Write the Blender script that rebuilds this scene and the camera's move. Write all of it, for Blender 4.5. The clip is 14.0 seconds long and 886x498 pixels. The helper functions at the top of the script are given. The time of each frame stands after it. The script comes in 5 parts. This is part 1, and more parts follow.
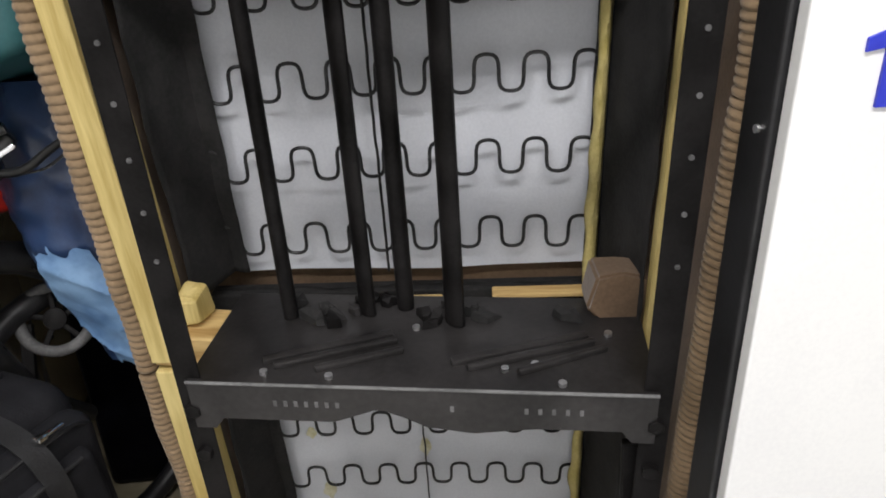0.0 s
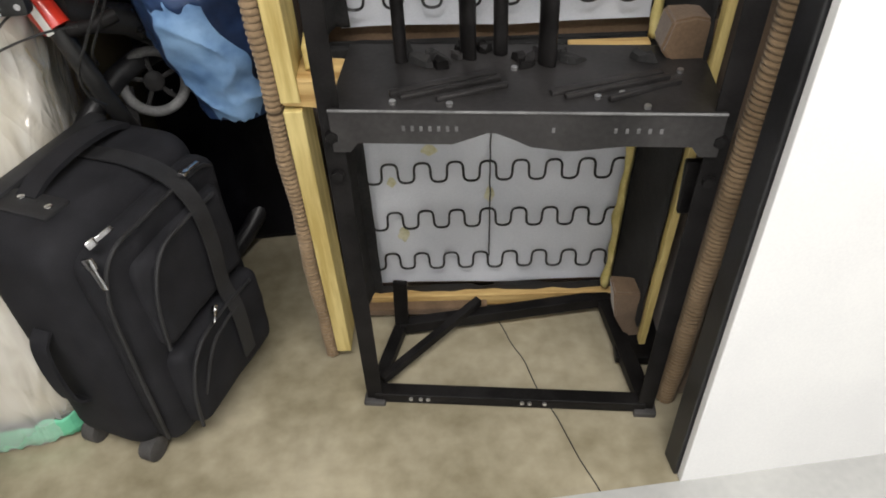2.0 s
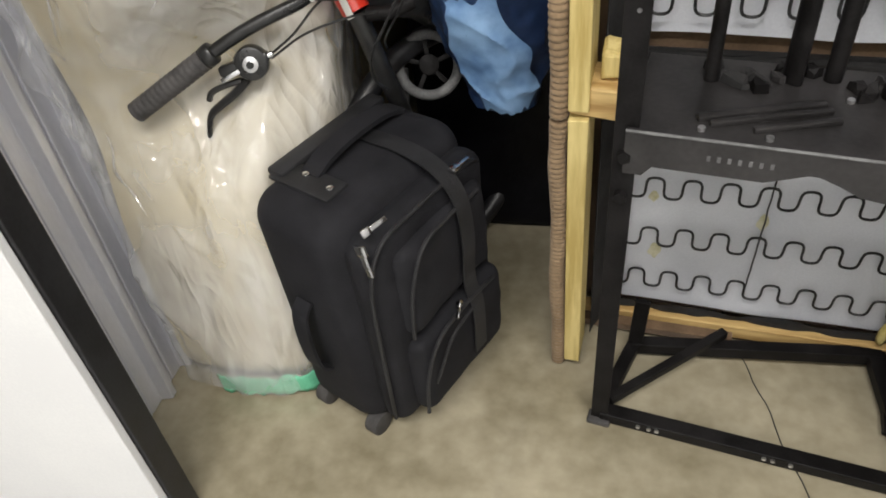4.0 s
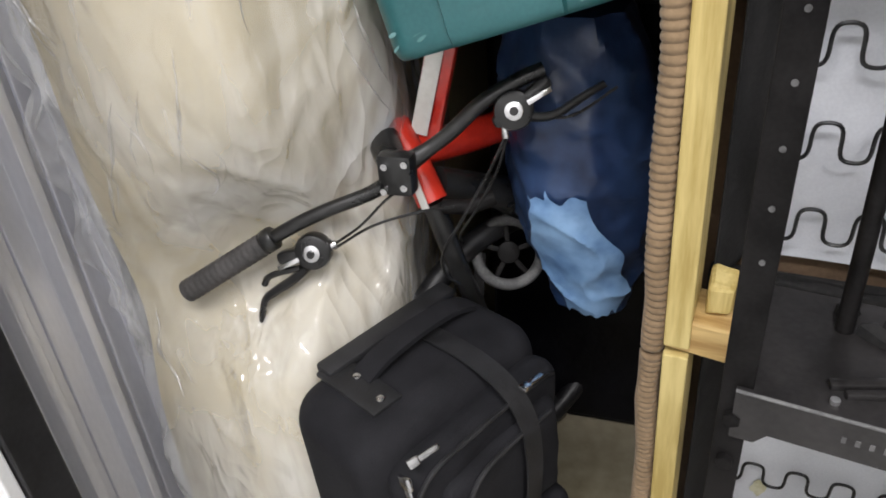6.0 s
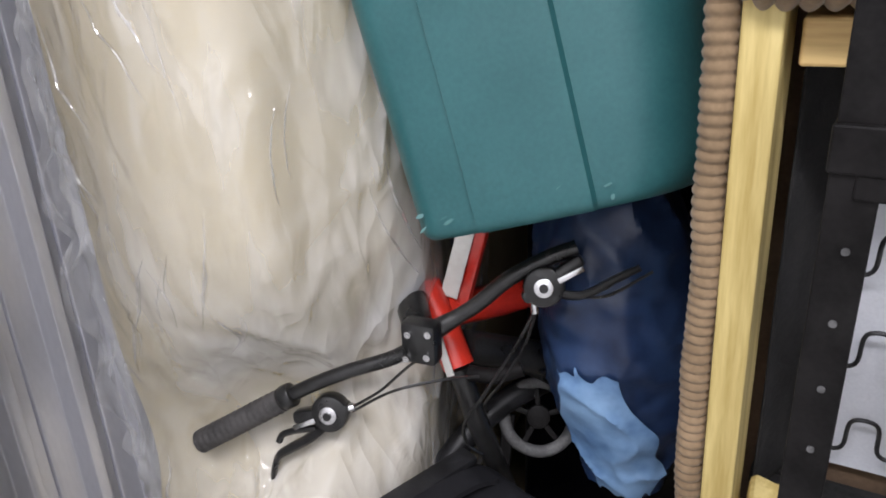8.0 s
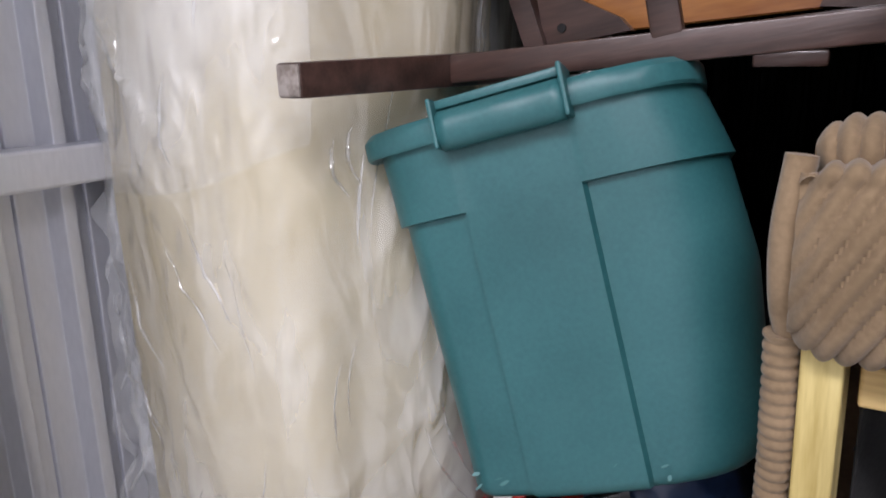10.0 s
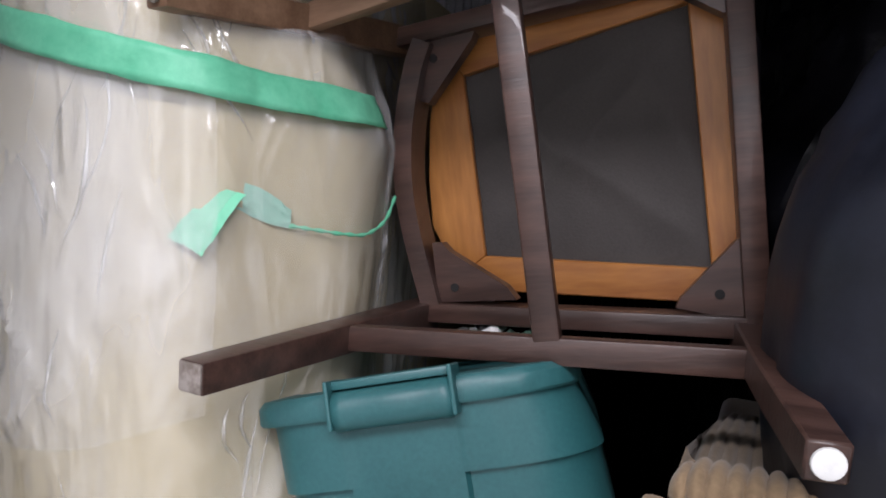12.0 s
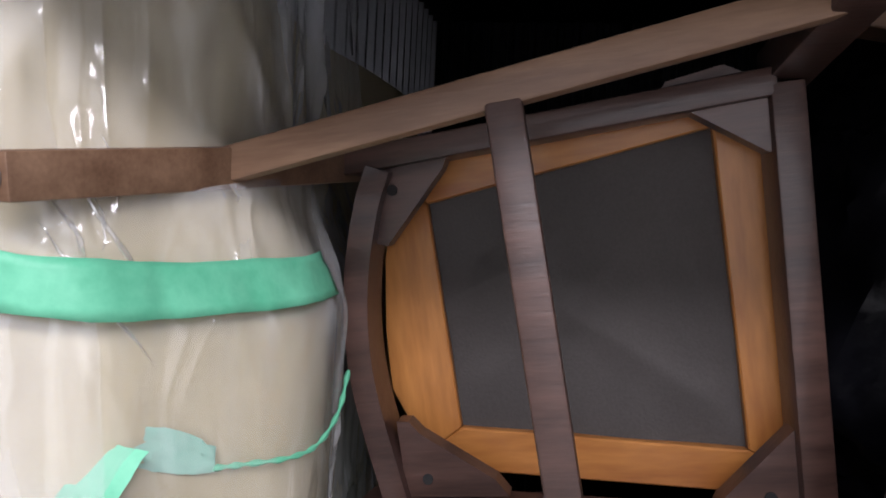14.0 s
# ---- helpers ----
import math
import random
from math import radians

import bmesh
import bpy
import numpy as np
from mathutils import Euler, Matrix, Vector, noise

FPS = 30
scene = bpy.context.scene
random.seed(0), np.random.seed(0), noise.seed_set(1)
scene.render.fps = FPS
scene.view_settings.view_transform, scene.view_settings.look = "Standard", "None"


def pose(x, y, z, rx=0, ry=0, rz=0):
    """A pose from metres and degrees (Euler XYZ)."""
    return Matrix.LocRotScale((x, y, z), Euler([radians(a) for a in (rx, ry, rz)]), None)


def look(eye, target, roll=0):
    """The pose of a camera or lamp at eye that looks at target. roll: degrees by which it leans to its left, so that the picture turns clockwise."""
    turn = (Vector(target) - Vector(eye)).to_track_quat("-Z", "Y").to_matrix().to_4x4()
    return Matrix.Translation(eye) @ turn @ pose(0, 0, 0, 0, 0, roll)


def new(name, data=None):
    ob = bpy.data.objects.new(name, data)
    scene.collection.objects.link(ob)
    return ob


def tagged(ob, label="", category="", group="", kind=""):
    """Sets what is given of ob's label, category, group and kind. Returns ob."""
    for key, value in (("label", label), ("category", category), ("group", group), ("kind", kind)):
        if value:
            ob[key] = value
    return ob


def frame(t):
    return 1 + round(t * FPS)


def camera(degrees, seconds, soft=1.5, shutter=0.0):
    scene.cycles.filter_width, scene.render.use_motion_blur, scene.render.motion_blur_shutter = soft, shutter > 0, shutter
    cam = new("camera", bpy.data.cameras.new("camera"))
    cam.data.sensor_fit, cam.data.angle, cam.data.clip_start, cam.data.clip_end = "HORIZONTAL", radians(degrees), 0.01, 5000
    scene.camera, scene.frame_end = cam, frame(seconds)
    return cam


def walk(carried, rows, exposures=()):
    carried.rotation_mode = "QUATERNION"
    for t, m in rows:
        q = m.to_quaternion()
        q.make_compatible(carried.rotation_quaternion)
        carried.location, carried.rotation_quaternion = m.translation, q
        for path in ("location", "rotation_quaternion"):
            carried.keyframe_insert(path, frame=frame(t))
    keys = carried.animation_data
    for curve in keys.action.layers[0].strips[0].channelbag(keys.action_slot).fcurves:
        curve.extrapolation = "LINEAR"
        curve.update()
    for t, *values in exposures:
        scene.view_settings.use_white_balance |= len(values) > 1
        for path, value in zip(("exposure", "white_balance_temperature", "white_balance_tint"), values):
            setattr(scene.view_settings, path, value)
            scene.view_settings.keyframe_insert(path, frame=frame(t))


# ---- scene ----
cam = camera(63.9, 14.0, soft=1.8)
PATH = [
    (0, (0.961, -0.507, 1.18), (1.119, 1.304, 0.346), -2.0),
    (0.5, (0.924, -0.592, 1.198), (1.052, 1.146, 0.216), -2.3),
    (1, (0.825, -0.637, 1.192), (0.953, 1.059, 0.139), -4.4),
    (1.5, (0.778, -0.669, 1.179), (1.007, 0.945, 0.021), -4.0),
    (2, (0.765, -0.686, 1.17), (0.946, 0.854, -0.093), -1.5),
    (2.5, (0.732, -0.675, 1.171), (0.758, 0.824, -0.153), -2.5),
    (3, (0.712, -0.654, 1.178), (0.583, 0.839, -0.146), -4.7),
    (3.2, (0.696, -0.645, 1.183), (0.517, 0.84, -0.145), -4.9),
    (5.3, (0.616, -0.463, 1.212), (0.109, 1.071, 0.032), -4.6),
    (5.5, (0.616, -0.443, 1.214), (0.085, 1.119, 0.084), -4.1),
    (6, (0.623, -0.401, 1.223), (0.041, 1.216, 0.2), -4.2),
    (6.5, (0.637, -0.377, 1.231), (0.04, 1.292, 0.303), -3.0),
    (7, (0.651, -0.363, 1.244), (0.045, 1.334, 0.376), -2.3),
    (7.2, (0.658, -0.354, 1.25), (0.035, 1.345, 0.399), -2.4),
    (9.3, (0.596, -0.317, 1.394), (-0.312, 1.369, 0.819), -0.0),
    (9.5, (0.596, -0.317, 1.416), (-0.305, 1.38, 0.862), -0.1),
    (10, (0.605, -0.315, 1.463), (-0.262, 1.42, 0.978), -0.9),
    (10.5, (0.609, -0.315, 1.508), (-0.184, 1.473, 1.092), -0.9),
    (11, (0.602, -0.323, 1.55), (-0.12, 1.507, 1.191), 1.5),
    (11.5, (0.605, -0.333, 1.59), (-0.037, 1.543, 1.329), 2.3),
    (12, (0.6, -0.334, 1.639), (-0.009, 1.565, 1.488), 4.4),
    (12.5, (0.562, -0.32, 1.685), (-0.003, 1.598, 1.638), 2.4),
    (13, (0.5, -0.279, 1.726), (-0.015, 1.652, 1.653), 0.2),
    (13.5, (0.468, -0.236, 1.762), (0.07, 1.719, 1.634), 0.7),
    (14, (0.458, -0.14, 1.805), (0.106, 1.825, 1.691), 3.0),
]
EXPOSURES = [(0.0, -0.25, 6450, 12), (1.5, -0.1, 6500, 11), (3.0, -0.05, 6700, 10), (6.5, -0.05, 6300, 14), (10.5, -0.3, 6050, 20), (13.0, -0.33, 6100, 18), (14.0, -0.15, 6050, 20)]
walk(cam, [(t, look(eye, target, roll)) for t, eye, target, roll in PATH], EXPOSURES)

# ---- light ----
world = bpy.data.worlds.new("world")
scene.world = world
world.use_nodes = True
world.node_tree.nodes["Background"].inputs[0].default_value = (0.9, 0.95, 1.0, 1)
world.node_tree.nodes["Background"].inputs[1].default_value = 0.005


def tube_light(name, x, y, z, sx, sy, watts):
    """A corridor ceiling light, shining down."""
    lamp = bpy.data.lights.new(name, "AREA")
    lamp.shape, lamp.size, lamp.size_y, lamp.energy, lamp.color = "RECTANGLE", sx, sy, watts, (1.0, 0.985, 0.965)
    ob = new(name, lamp)
    ob.matrix_world = pose(x, y, z)
    return tagged(ob, "white corridor ceiling light", "ceiling light", kind="structure")


tube_light("corridor_light", 0.75, -1.35, 2.93, 2.4, 0.3, 106)

# ---- materials ----


def material(name, dark, light, scale=8.0, rough=0.6, bump=0.2, fine=120.0, metal=0.0, stretch=(1, 1, 1), spread=0.12, rand=0.0, sheen=0.0, coat=0.0, detail=5.0, spec=0.5):
    """Two tones mixed by large stains and fine grain, with relief and uneven gloss."""
    m = bpy.data.materials.new(name)
    m.use_nodes = True
    nt = m.node_tree
    b = nt.nodes["Principled BSDF"]
    L = nt.links.new
    co = nt.nodes.new("ShaderNodeTexCoord")
    mp = nt.nodes.new("ShaderNodeMapping")
    mp.inputs["Scale"].default_value = stretch
    L(co.outputs["Object"], mp.inputs["Vector"])
    n1 = nt.nodes.new("ShaderNodeTexNoise")
    n1.inputs["Scale"].default_value, n1.inputs["Detail"].default_value = scale, detail
    n2 = nt.nodes.new("ShaderNodeTexNoise")
    n2.inputs["Scale"].default_value, n2.inputs["Detail"].default_value = fine, 3.0
    L(mp.outputs[0], n1.inputs["Vector"])
    L(mp.outputs[0], n2.inputs["Vector"])
    mixn = nt.nodes.new("ShaderNodeMath")
    mixn.operation = "MULTIPLY_ADD"
    mixn.inputs[1].default_value = 0.35
    L(n2.outputs["Fac"], mixn.inputs[0])
    L(n1.outputs["Fac"], mixn.inputs[2])
    last = mixn.outputs[0]
    if rand:
        info = nt.nodes.new("ShaderNodeObjectInfo")
        add = nt.nodes.new("ShaderNodeMath")
        add.operation = "MULTIPLY_ADD"
        add.inputs[1].default_value = rand
        L(info.outputs["Random"], add.inputs[0])
        L(last, add.inputs[2])
        last = add.outputs[0]
    ramp = nt.nodes.new("ShaderNodeValToRGB")
    mid = 0.67 + rand / 2
    ramp.color_ramp.elements[0].position, ramp.color_ramp.elements[1].position = mid - spread, mid + spread
    ramp.color_ramp.elements[0].color, ramp.color_ramp.elements[1].color = (*dark, 1), (*light, 1)
    L(last, ramp.inputs[0])
    L(ramp.outputs[0], b.inputs["Base Color"])
    rr = nt.nodes.new("ShaderNodeMapRange")
    rr.inputs["To Min"].default_value, rr.inputs["To Max"].default_value = max(0.05, rough - 0.1), min(1.0, rough + 0.1)
    L(n1.outputs["Fac"], rr.inputs["Value"])
    L(rr.outputs[0], b.inputs["Roughness"])
    b.inputs["Metallic"].default_value = metal
    b.inputs["Sheen Weight"].default_value = sheen
    b.inputs["Coat Weight"].default_value = coat
    b.inputs["Specular IOR Level"].default_value = spec
    if bump:
        bp = nt.nodes.new("ShaderNodeBump")
        bp.inputs["Strength"].default_value, bp.inputs["Distance"].default_value = bump, 0.004
        L(mixn.outputs[0], bp.inputs["Height"])
        L(bp.outputs[0], b.inputs["Normal"])
    return m


def film_material(name, clear=0.8, rough=0.08, sheen_haze_gain=1.0, shine=0.055, graze=0.30):
    """Thin pulled polythene: mostly clear, a little milky, with sharp gloss on its creases; highlight streaks are
    painted in white.
    """
    m = bpy.data.materials.new(name)
    m.use_nodes = True
    nt = m.node_tree
    nt.nodes.remove(nt.nodes["Principled BSDF"])
    L = nt.links.new
    out = nt.nodes["Material Output"]
    co = nt.nodes.new("ShaderNodeTexCoord")
    mp = nt.nodes.new("ShaderNodeMapping")
    mp.inputs["Scale"].default_value = (1.0, 1.0, 0.38)
    mp.inputs["Rotation"].default_value = (0.0, 0.70, 0.0)
    L(co.outputs["Object"], mp.inputs["Vector"])
    def maths(kind, a, b):
        n = nt.nodes.new("ShaderNodeMath")
        n.operation = kind
        for socket, value in zip(n.inputs, (a, b)):
            if isinstance(value, float):
                socket.default_value = value
            else:
                L(value, socket)
        return n.outputs[0]

    def clouds(scale, warp, detail=1.5):
        n = nt.nodes.new("ShaderNodeTexNoise")
        n.inputs["Scale"].default_value, n.inputs["Detail"].default_value, n.inputs["Distortion"].default_value = scale, detail, warp
        L(mp.outputs[0], n.inputs["Vector"])
        return n.outputs["Fac"]

    # folds (ridged clouds) and sharp crumples (cell edges), the crumples only in patches
    height = maths("MULTIPLY", maths("ABSOLUTE", maths("SUBTRACT", clouds(4.5, 1.2), 0.5), 0.0), -0.12)
    height = maths("ADD", height, maths("MULTIPLY", maths("ABSOLUTE", maths("SUBTRACT", clouds(12.0, 1.0), 0.5), 0.0), -0.05))
    warp = nt.nodes.new("ShaderNodeVectorMath")
    warp.operation = "SCALE"
    warp.inputs["Scale"].default_value = 0.10
    warped = nt.nodes.new("ShaderNodeVectorMath")
    wn = nt.nodes.new("ShaderNodeTexNoise")
    wn.inputs["Scale"].default_value = 6.0
    L(mp.outputs[0], wn.inputs["Vector"])
    L(wn.outputs["Color"], warp.inputs[0])
    L(warp.outputs[0], warped.inputs[0])
    L(mp.outputs[0], warped.inputs[1])
    patch = nt.nodes.new("ShaderNodeMapRange")
    patch.inputs["From Min"].default_value, patch.inputs["From Max"].default_value = 0.42, 0.56
    L(clouds(3.0, 0.5), patch.inputs["Value"])
    # the sheet is drawn tighter towards the floor
    apart = nt.nodes.new("ShaderNodeSeparateXYZ")
    L(co.outputs["Object"], apart.inputs[0])
    slack = nt.nodes.new("ShaderNodeMapRange")
    slack.inputs["From Min"].default_value, slack.inputs["From Max"].default_value = 0.75, 1.25
    slack.inputs["To Min"].default_value, slack.inputs["To Max"].default_value = 0.25, 1.0
    L(apart.outputs["Z"], slack.inputs["Value"])
    loose = maths("MULTIPLY", patch.outputs[0], slack.outputs[0])
    for scale, gain in ((8.0, 0.075), (19.0, 0.016)):
        cell = nt.nodes.new("ShaderNodeTexVoronoi")
        cell.feature = "DISTANCE_TO_EDGE"
        cell.inputs["Scale"].default_value = scale
        L(warped.outputs[0], cell.inputs["Vector"])
        crumple = maths("MULTIPLY", maths("MINIMUM", cell.outputs["Distance"], 0.26), -gain)
        height = maths("ADD", height, maths("MULTIPLY", crumple, loose))
    bp = nt.nodes.new("ShaderNodeBump")
    bp.inputs["Strength"].default_value, bp.inputs["Distance"].default_value = 1.0, 1.0
    L(height, bp.inputs["Height"])
    tr = nt.nodes.new("ShaderNodeBsdfTransparent")
    df = nt.nodes.new("ShaderNodeBsdfDiffuse")
    df.inputs[0].default_value = (0.80, 0.81, 0.82, 1)
    soft = nt.nodes.new("ShaderNodeBump")
    soft.inputs["Strength"].default_value, soft.inputs["Distance"].default_value = 0.7, 0.5
    L(height, soft.inputs["Height"])
    L(soft.outputs[0], df.inputs["Normal"])
    gl = nt.nodes.new("ShaderNodeBsdfGlossy")
    gl.inputs["Roughness"].default_value = rough
    L(bp.outputs[0], gl.inputs["Normal"])
    mx = nt.nodes.new("ShaderNodeMixShader")
    # white highlight streaks painted into the sheet, and milky patches where it was pulled
    sheen_haze = []
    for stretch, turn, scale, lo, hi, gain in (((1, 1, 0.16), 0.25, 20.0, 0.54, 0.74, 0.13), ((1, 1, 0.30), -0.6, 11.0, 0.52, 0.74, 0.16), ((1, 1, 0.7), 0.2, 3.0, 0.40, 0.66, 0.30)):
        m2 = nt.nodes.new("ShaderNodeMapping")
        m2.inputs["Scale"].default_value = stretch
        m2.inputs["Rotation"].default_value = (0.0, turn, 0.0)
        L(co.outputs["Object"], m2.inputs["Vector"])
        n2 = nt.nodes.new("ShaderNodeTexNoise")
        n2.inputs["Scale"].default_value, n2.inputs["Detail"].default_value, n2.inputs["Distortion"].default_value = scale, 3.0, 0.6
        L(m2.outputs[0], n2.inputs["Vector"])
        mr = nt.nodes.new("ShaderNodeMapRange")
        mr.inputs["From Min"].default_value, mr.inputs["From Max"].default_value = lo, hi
        mr.inputs["To Min"].default_value, mr.inputs["To Max"].default_value = 0.0, gain * sheen_haze_gain
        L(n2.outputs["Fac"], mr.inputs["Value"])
        sheen_haze.append(mr.outputs[0])
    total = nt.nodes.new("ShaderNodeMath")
    L(sheen_haze[0], total.inputs[0])
    L(sheen_haze[1], total.inputs[1])
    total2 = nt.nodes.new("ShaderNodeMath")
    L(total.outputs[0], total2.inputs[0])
    L(sheen_haze[2], total2.inputs[1])
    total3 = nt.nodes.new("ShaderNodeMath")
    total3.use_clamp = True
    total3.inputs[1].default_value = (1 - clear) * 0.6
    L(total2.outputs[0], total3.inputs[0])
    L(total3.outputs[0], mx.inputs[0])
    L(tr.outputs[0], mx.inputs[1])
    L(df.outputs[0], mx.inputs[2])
    fr = nt.nodes.new("ShaderNodeLayerWeight")
    fr.inputs["Blend"].default_value = 0.5
    L(bp.outputs[0], fr.inputs["Normal"])
    gloss = maths("ADD", maths("MULTIPLY", maths("POWER", fr.outputs["Facing"], 5.0), graze), shine)
    mx2 = nt.nodes.new("ShaderNodeMixShader")
    L(gloss, mx2.inputs[0])
    L(mx.outputs[0], mx2.inputs[1])
    L(gl.outputs[0], mx2.inputs[2])
    L(mx2.outputs[0], out.inputs["Surface"])
    return m


CONCRETE = material("concrete", (0.22, 0.19, 0.12), (0.46, 0.41, 0.295), 2.6, 0.42, 0.08, 24, spread=0.17, coat=0.25)
PALE_FLOOR = material("pale_floor_paint", (0.40, 0.40, 0.39), (0.50, 0.50, 0.48), 4.0, 0.4, 0.08, 60, spread=0.2)
WHITE_PAINT = material("white_paint", (0.78, 0.78, 0.78), (0.84, 0.84, 0.83), 3.0, 0.35, 0.05, 200)
GREY_STEEL = material("grey_painted_steel", (0.66, 0.67, 0.73), (0.74, 0.75, 0.81), 2.0, 0.33, 0.03, 160, metal=0.5, stretch=(1, 1, 0.3), coat=0.2)
# dark bluish steel, its base blackened for the shade deep in the unit
SHADED_STEEL_WALL = material("shaded_steel_wall", (0.005, 0.006, 0.009), (0.010, 0.011, 0.017), 4.0, 0.5, 0.08, 120, spec=0.15)
BLACK_TRACK = material("black_track", (0.008, 0.008, 0.009), (0.02, 0.02, 0.022), 14.0, 0.45, 0.1, 150)
BLACK_METAL = material("black_painted_metal", (0.006, 0.0055, 0.0055), (0.014, 0.013, 0.013), 16.0, 0.45, 0.15, 200, spec=0.10)
BARE_STEEL = material("bare_steel", (0.45, 0.45, 0.45), (0.7, 0.7, 0.7), 30.0, 0.3, 0.1, 200, metal=0.9)
PINE = material("pine", (0.46, 0.34, 0.105), (0.70, 0.565, 0.235), 12.0, 0.65, 0.25, 60, stretch=(4, 4, 0.35), spread=0.16)
PINE_ACROSS = material("pine_across", (0.40, 0.24, 0.08), (0.68, 0.48, 0.20), 12.0, 0.65, 0.25, 60, stretch=(0.35, 4, 4), spread=0.16)
CORD = material("corduroy", (0.160, 0.105, 0.054), (0.290, 0.200, 0.115), 10.0, 0.9, 0.3, 180, spread=0.2, sheen=0.2)
CORD_DARK = material("corduroy_worn", (0.10, 0.06, 0.03), (0.20, 0.125, 0.07), 12.0, 0.9, 0.3, 180, spread=0.2, sheen=0.3)
WEB_WHITE = material("white_fabric", (0.58, 0.60, 0.65), (0.73, 0.75, 0.80), 6.0, 0.85, 0.25, 260, spread=0.2)
FOAM = material("yellow_foam", (0.42, 0.34, 0.10), (0.66, 0.56, 0.24), 22.0, 0.9, 0.5, 160, spread=0.2)
STAIN = material("yellow_stain", (0.50, 0.47, 0.28), (0.68, 0.66, 0.50), 30.0, 0.9, 0.2, 200)
DUST_BLACK = material("black_dust_cover", (0.006, 0.006, 0.006), (0.018, 0.017, 0.017), 20.0, 0.9, 0.4, 160)
SPRING = material("dark_spring_wire", (0.02, 0.02, 0.022), (0.05, 0.05, 0.05), 40.0, 0.4, 0.1, 150, metal=0.6)
NYLON = material("black_nylon", (0.008, 0.008, 0.010), (0.018, 0.018, 0.021), 18.0, 0.8, 0.4, 420, spread=0.2, spec=0.25)
NYLON_TRIM = material("grey_nylon_trim", (0.009, 0.009, 0.010), (0.018, 0.018, 0.020), 18.0, 0.6, 0.4, 300)
RUBBER = material("rubber_grip", (0.04, 0.038, 0.037), (0.07, 0.066, 0.064), 25.0, 0.8, 0.4, 300)
GREY_RUBBER = material("grey_rubber", (0.10, 0.10, 0.10), (0.17, 0.17, 0.17), 25.0, 0.7, 0.2, 200)
DUSTY_METAL = material("dusty_black_steel", (0.014, 0.013, 0.013), (0.045, 0.042, 0.042), 9.0, 0.40, 0.15, 120, metal=0.25, spread=0.2)
BIKE_BLACK = material("satin_black_bar", (0.01, 0.01, 0.01), (0.022, 0.022, 0.022), 20.0, 0.3, 0.05, 150)
CHROME = material("worn_chrome", (0.55, 0.55, 0.56), (0.75, 0.75, 0.76), 40.0, 0.22, 0.05, 150, metal=1.0)
RED_PAINT = material("red_bike_paint", (0.50, 0.022, 0.012), (0.70, 0.04, 0.02), 12.0, 0.3, 0.05, 90, coat=0.5)
LABEL_WHITE = material("white_decal", (0.62, 0.60, 0.56), (0.75, 0.74, 0.70), 12.0, 0.4, 0.0, 90)
BIN_GREEN = material("green_bin_plastic", (0.015, 0.086, 0.092), (0.036, 0.138, 0.145), 5.0, 0.42, 0.05, 200, spread=0.22, detail=8.0)
MATTRESS = material("cream_ticking", (0.49, 0.42, 0.265), (0.58, 0.505, 0.335), 2.0, 0.85, 0.0, 25, spread=0.2)
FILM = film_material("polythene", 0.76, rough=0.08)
CREASE = film_material("gathered_polythene", 0.86, rough=0.13, sheen_haze_gain=0.4, shine=0.22, graze=0.02)
PALE_SIDE = film_material("pale_side_polythene", 0.80, rough=0.09, sheen_haze_gain=0.35)
TAPE = material("green_tape", (0.10, 0.46, 0.27), (0.18, 0.60, 0.38), 14.0, 0.5, 0.3, 120, spread=0.2)
TAPE_PALE = material("green_tape_back", (0.25, 0.52, 0.40), (0.42, 0.66, 0.55), 25.0, 0.6, 0.3, 120, spread=0.2)
DARK_WOOD = material("dark_stained_wood", (0.032, 0.016, 0.012), (0.082, 0.042, 0.032), 9.0, 0.42, 0.2, 60, stretch=(0.5, 5, 5), spread=0.2, coat=0.2)
WORN_WOOD = material("worn_dark_wood", (0.12, 0.062, 0.034), (0.23, 0.135, 0.080), 7.0, 0.5, 0.15, 60, stretch=(0.4, 5, 5), spread=0.2)
HONEY_WOOD = material("honey_wood", (0.22, 0.070, 0.014), (0.50, 0.21, 0.05), 5.0, 0.42, 0.15, 40, stretch=(3, 1, 0.5), spread=0.26, coat=0.15)
HONEY_ACROSS = material("honey_wood_across", (0.22, 0.070, 0.014), (0.50, 0.21, 0.05), 5.0, 0.42, 0.15, 40, stretch=(0.5, 1, 3), spread=0.26, coat=0.15)
GREY_LINING = material("grey_lining", (0.045, 0.039, 0.036), (0.072, 0.063, 0.059), 5.0, 0.8, 0.3, 300, spread=0.2)
BLUE_BAG = material("navy_blue_bag", (0.006, 0.014, 0.045), (0.030, 0.062, 0.15), 8.0, 0.35, 0.6, 40, spread=0.2)
PALE_BLUE = material("pale_blue_cloth", (0.10, 0.21, 0.42), (0.27, 0.45, 0.70), 10.0, 0.5, 0.5, 50, spread=0.2)
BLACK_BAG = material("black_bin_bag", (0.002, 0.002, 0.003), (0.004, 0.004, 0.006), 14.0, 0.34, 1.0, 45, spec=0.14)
NAVY_CLOTH = material("navy_leatherette", (0.005, 0.006, 0.011), (0.011, 0.013, 0.022), 8.0, 0.45, 0.2, 120)
BLUE_PAINT = material("blue_sign_paint", (0.02, 0.03, 0.42), (0.03, 0.045, 0.55), 8.0, 0.4, 0.0, 90)
SCUFF = material("pale_scuff", (0.06, 0.17, 0.17), (0.11, 0.23, 0.23), 40.0, 0.7, 0.0, 90)
PUNCHED = material("punched_hole", (0.05, 0.05, 0.05), (0.13, 0.13, 0.13), 40.0, 0.8, 0.0, 90)
WORN_END = material("worn_wood_end", (0.16, 0.13, 0.11), (0.34, 0.30, 0.27), 40.0, 0.8, 0.3, 150)
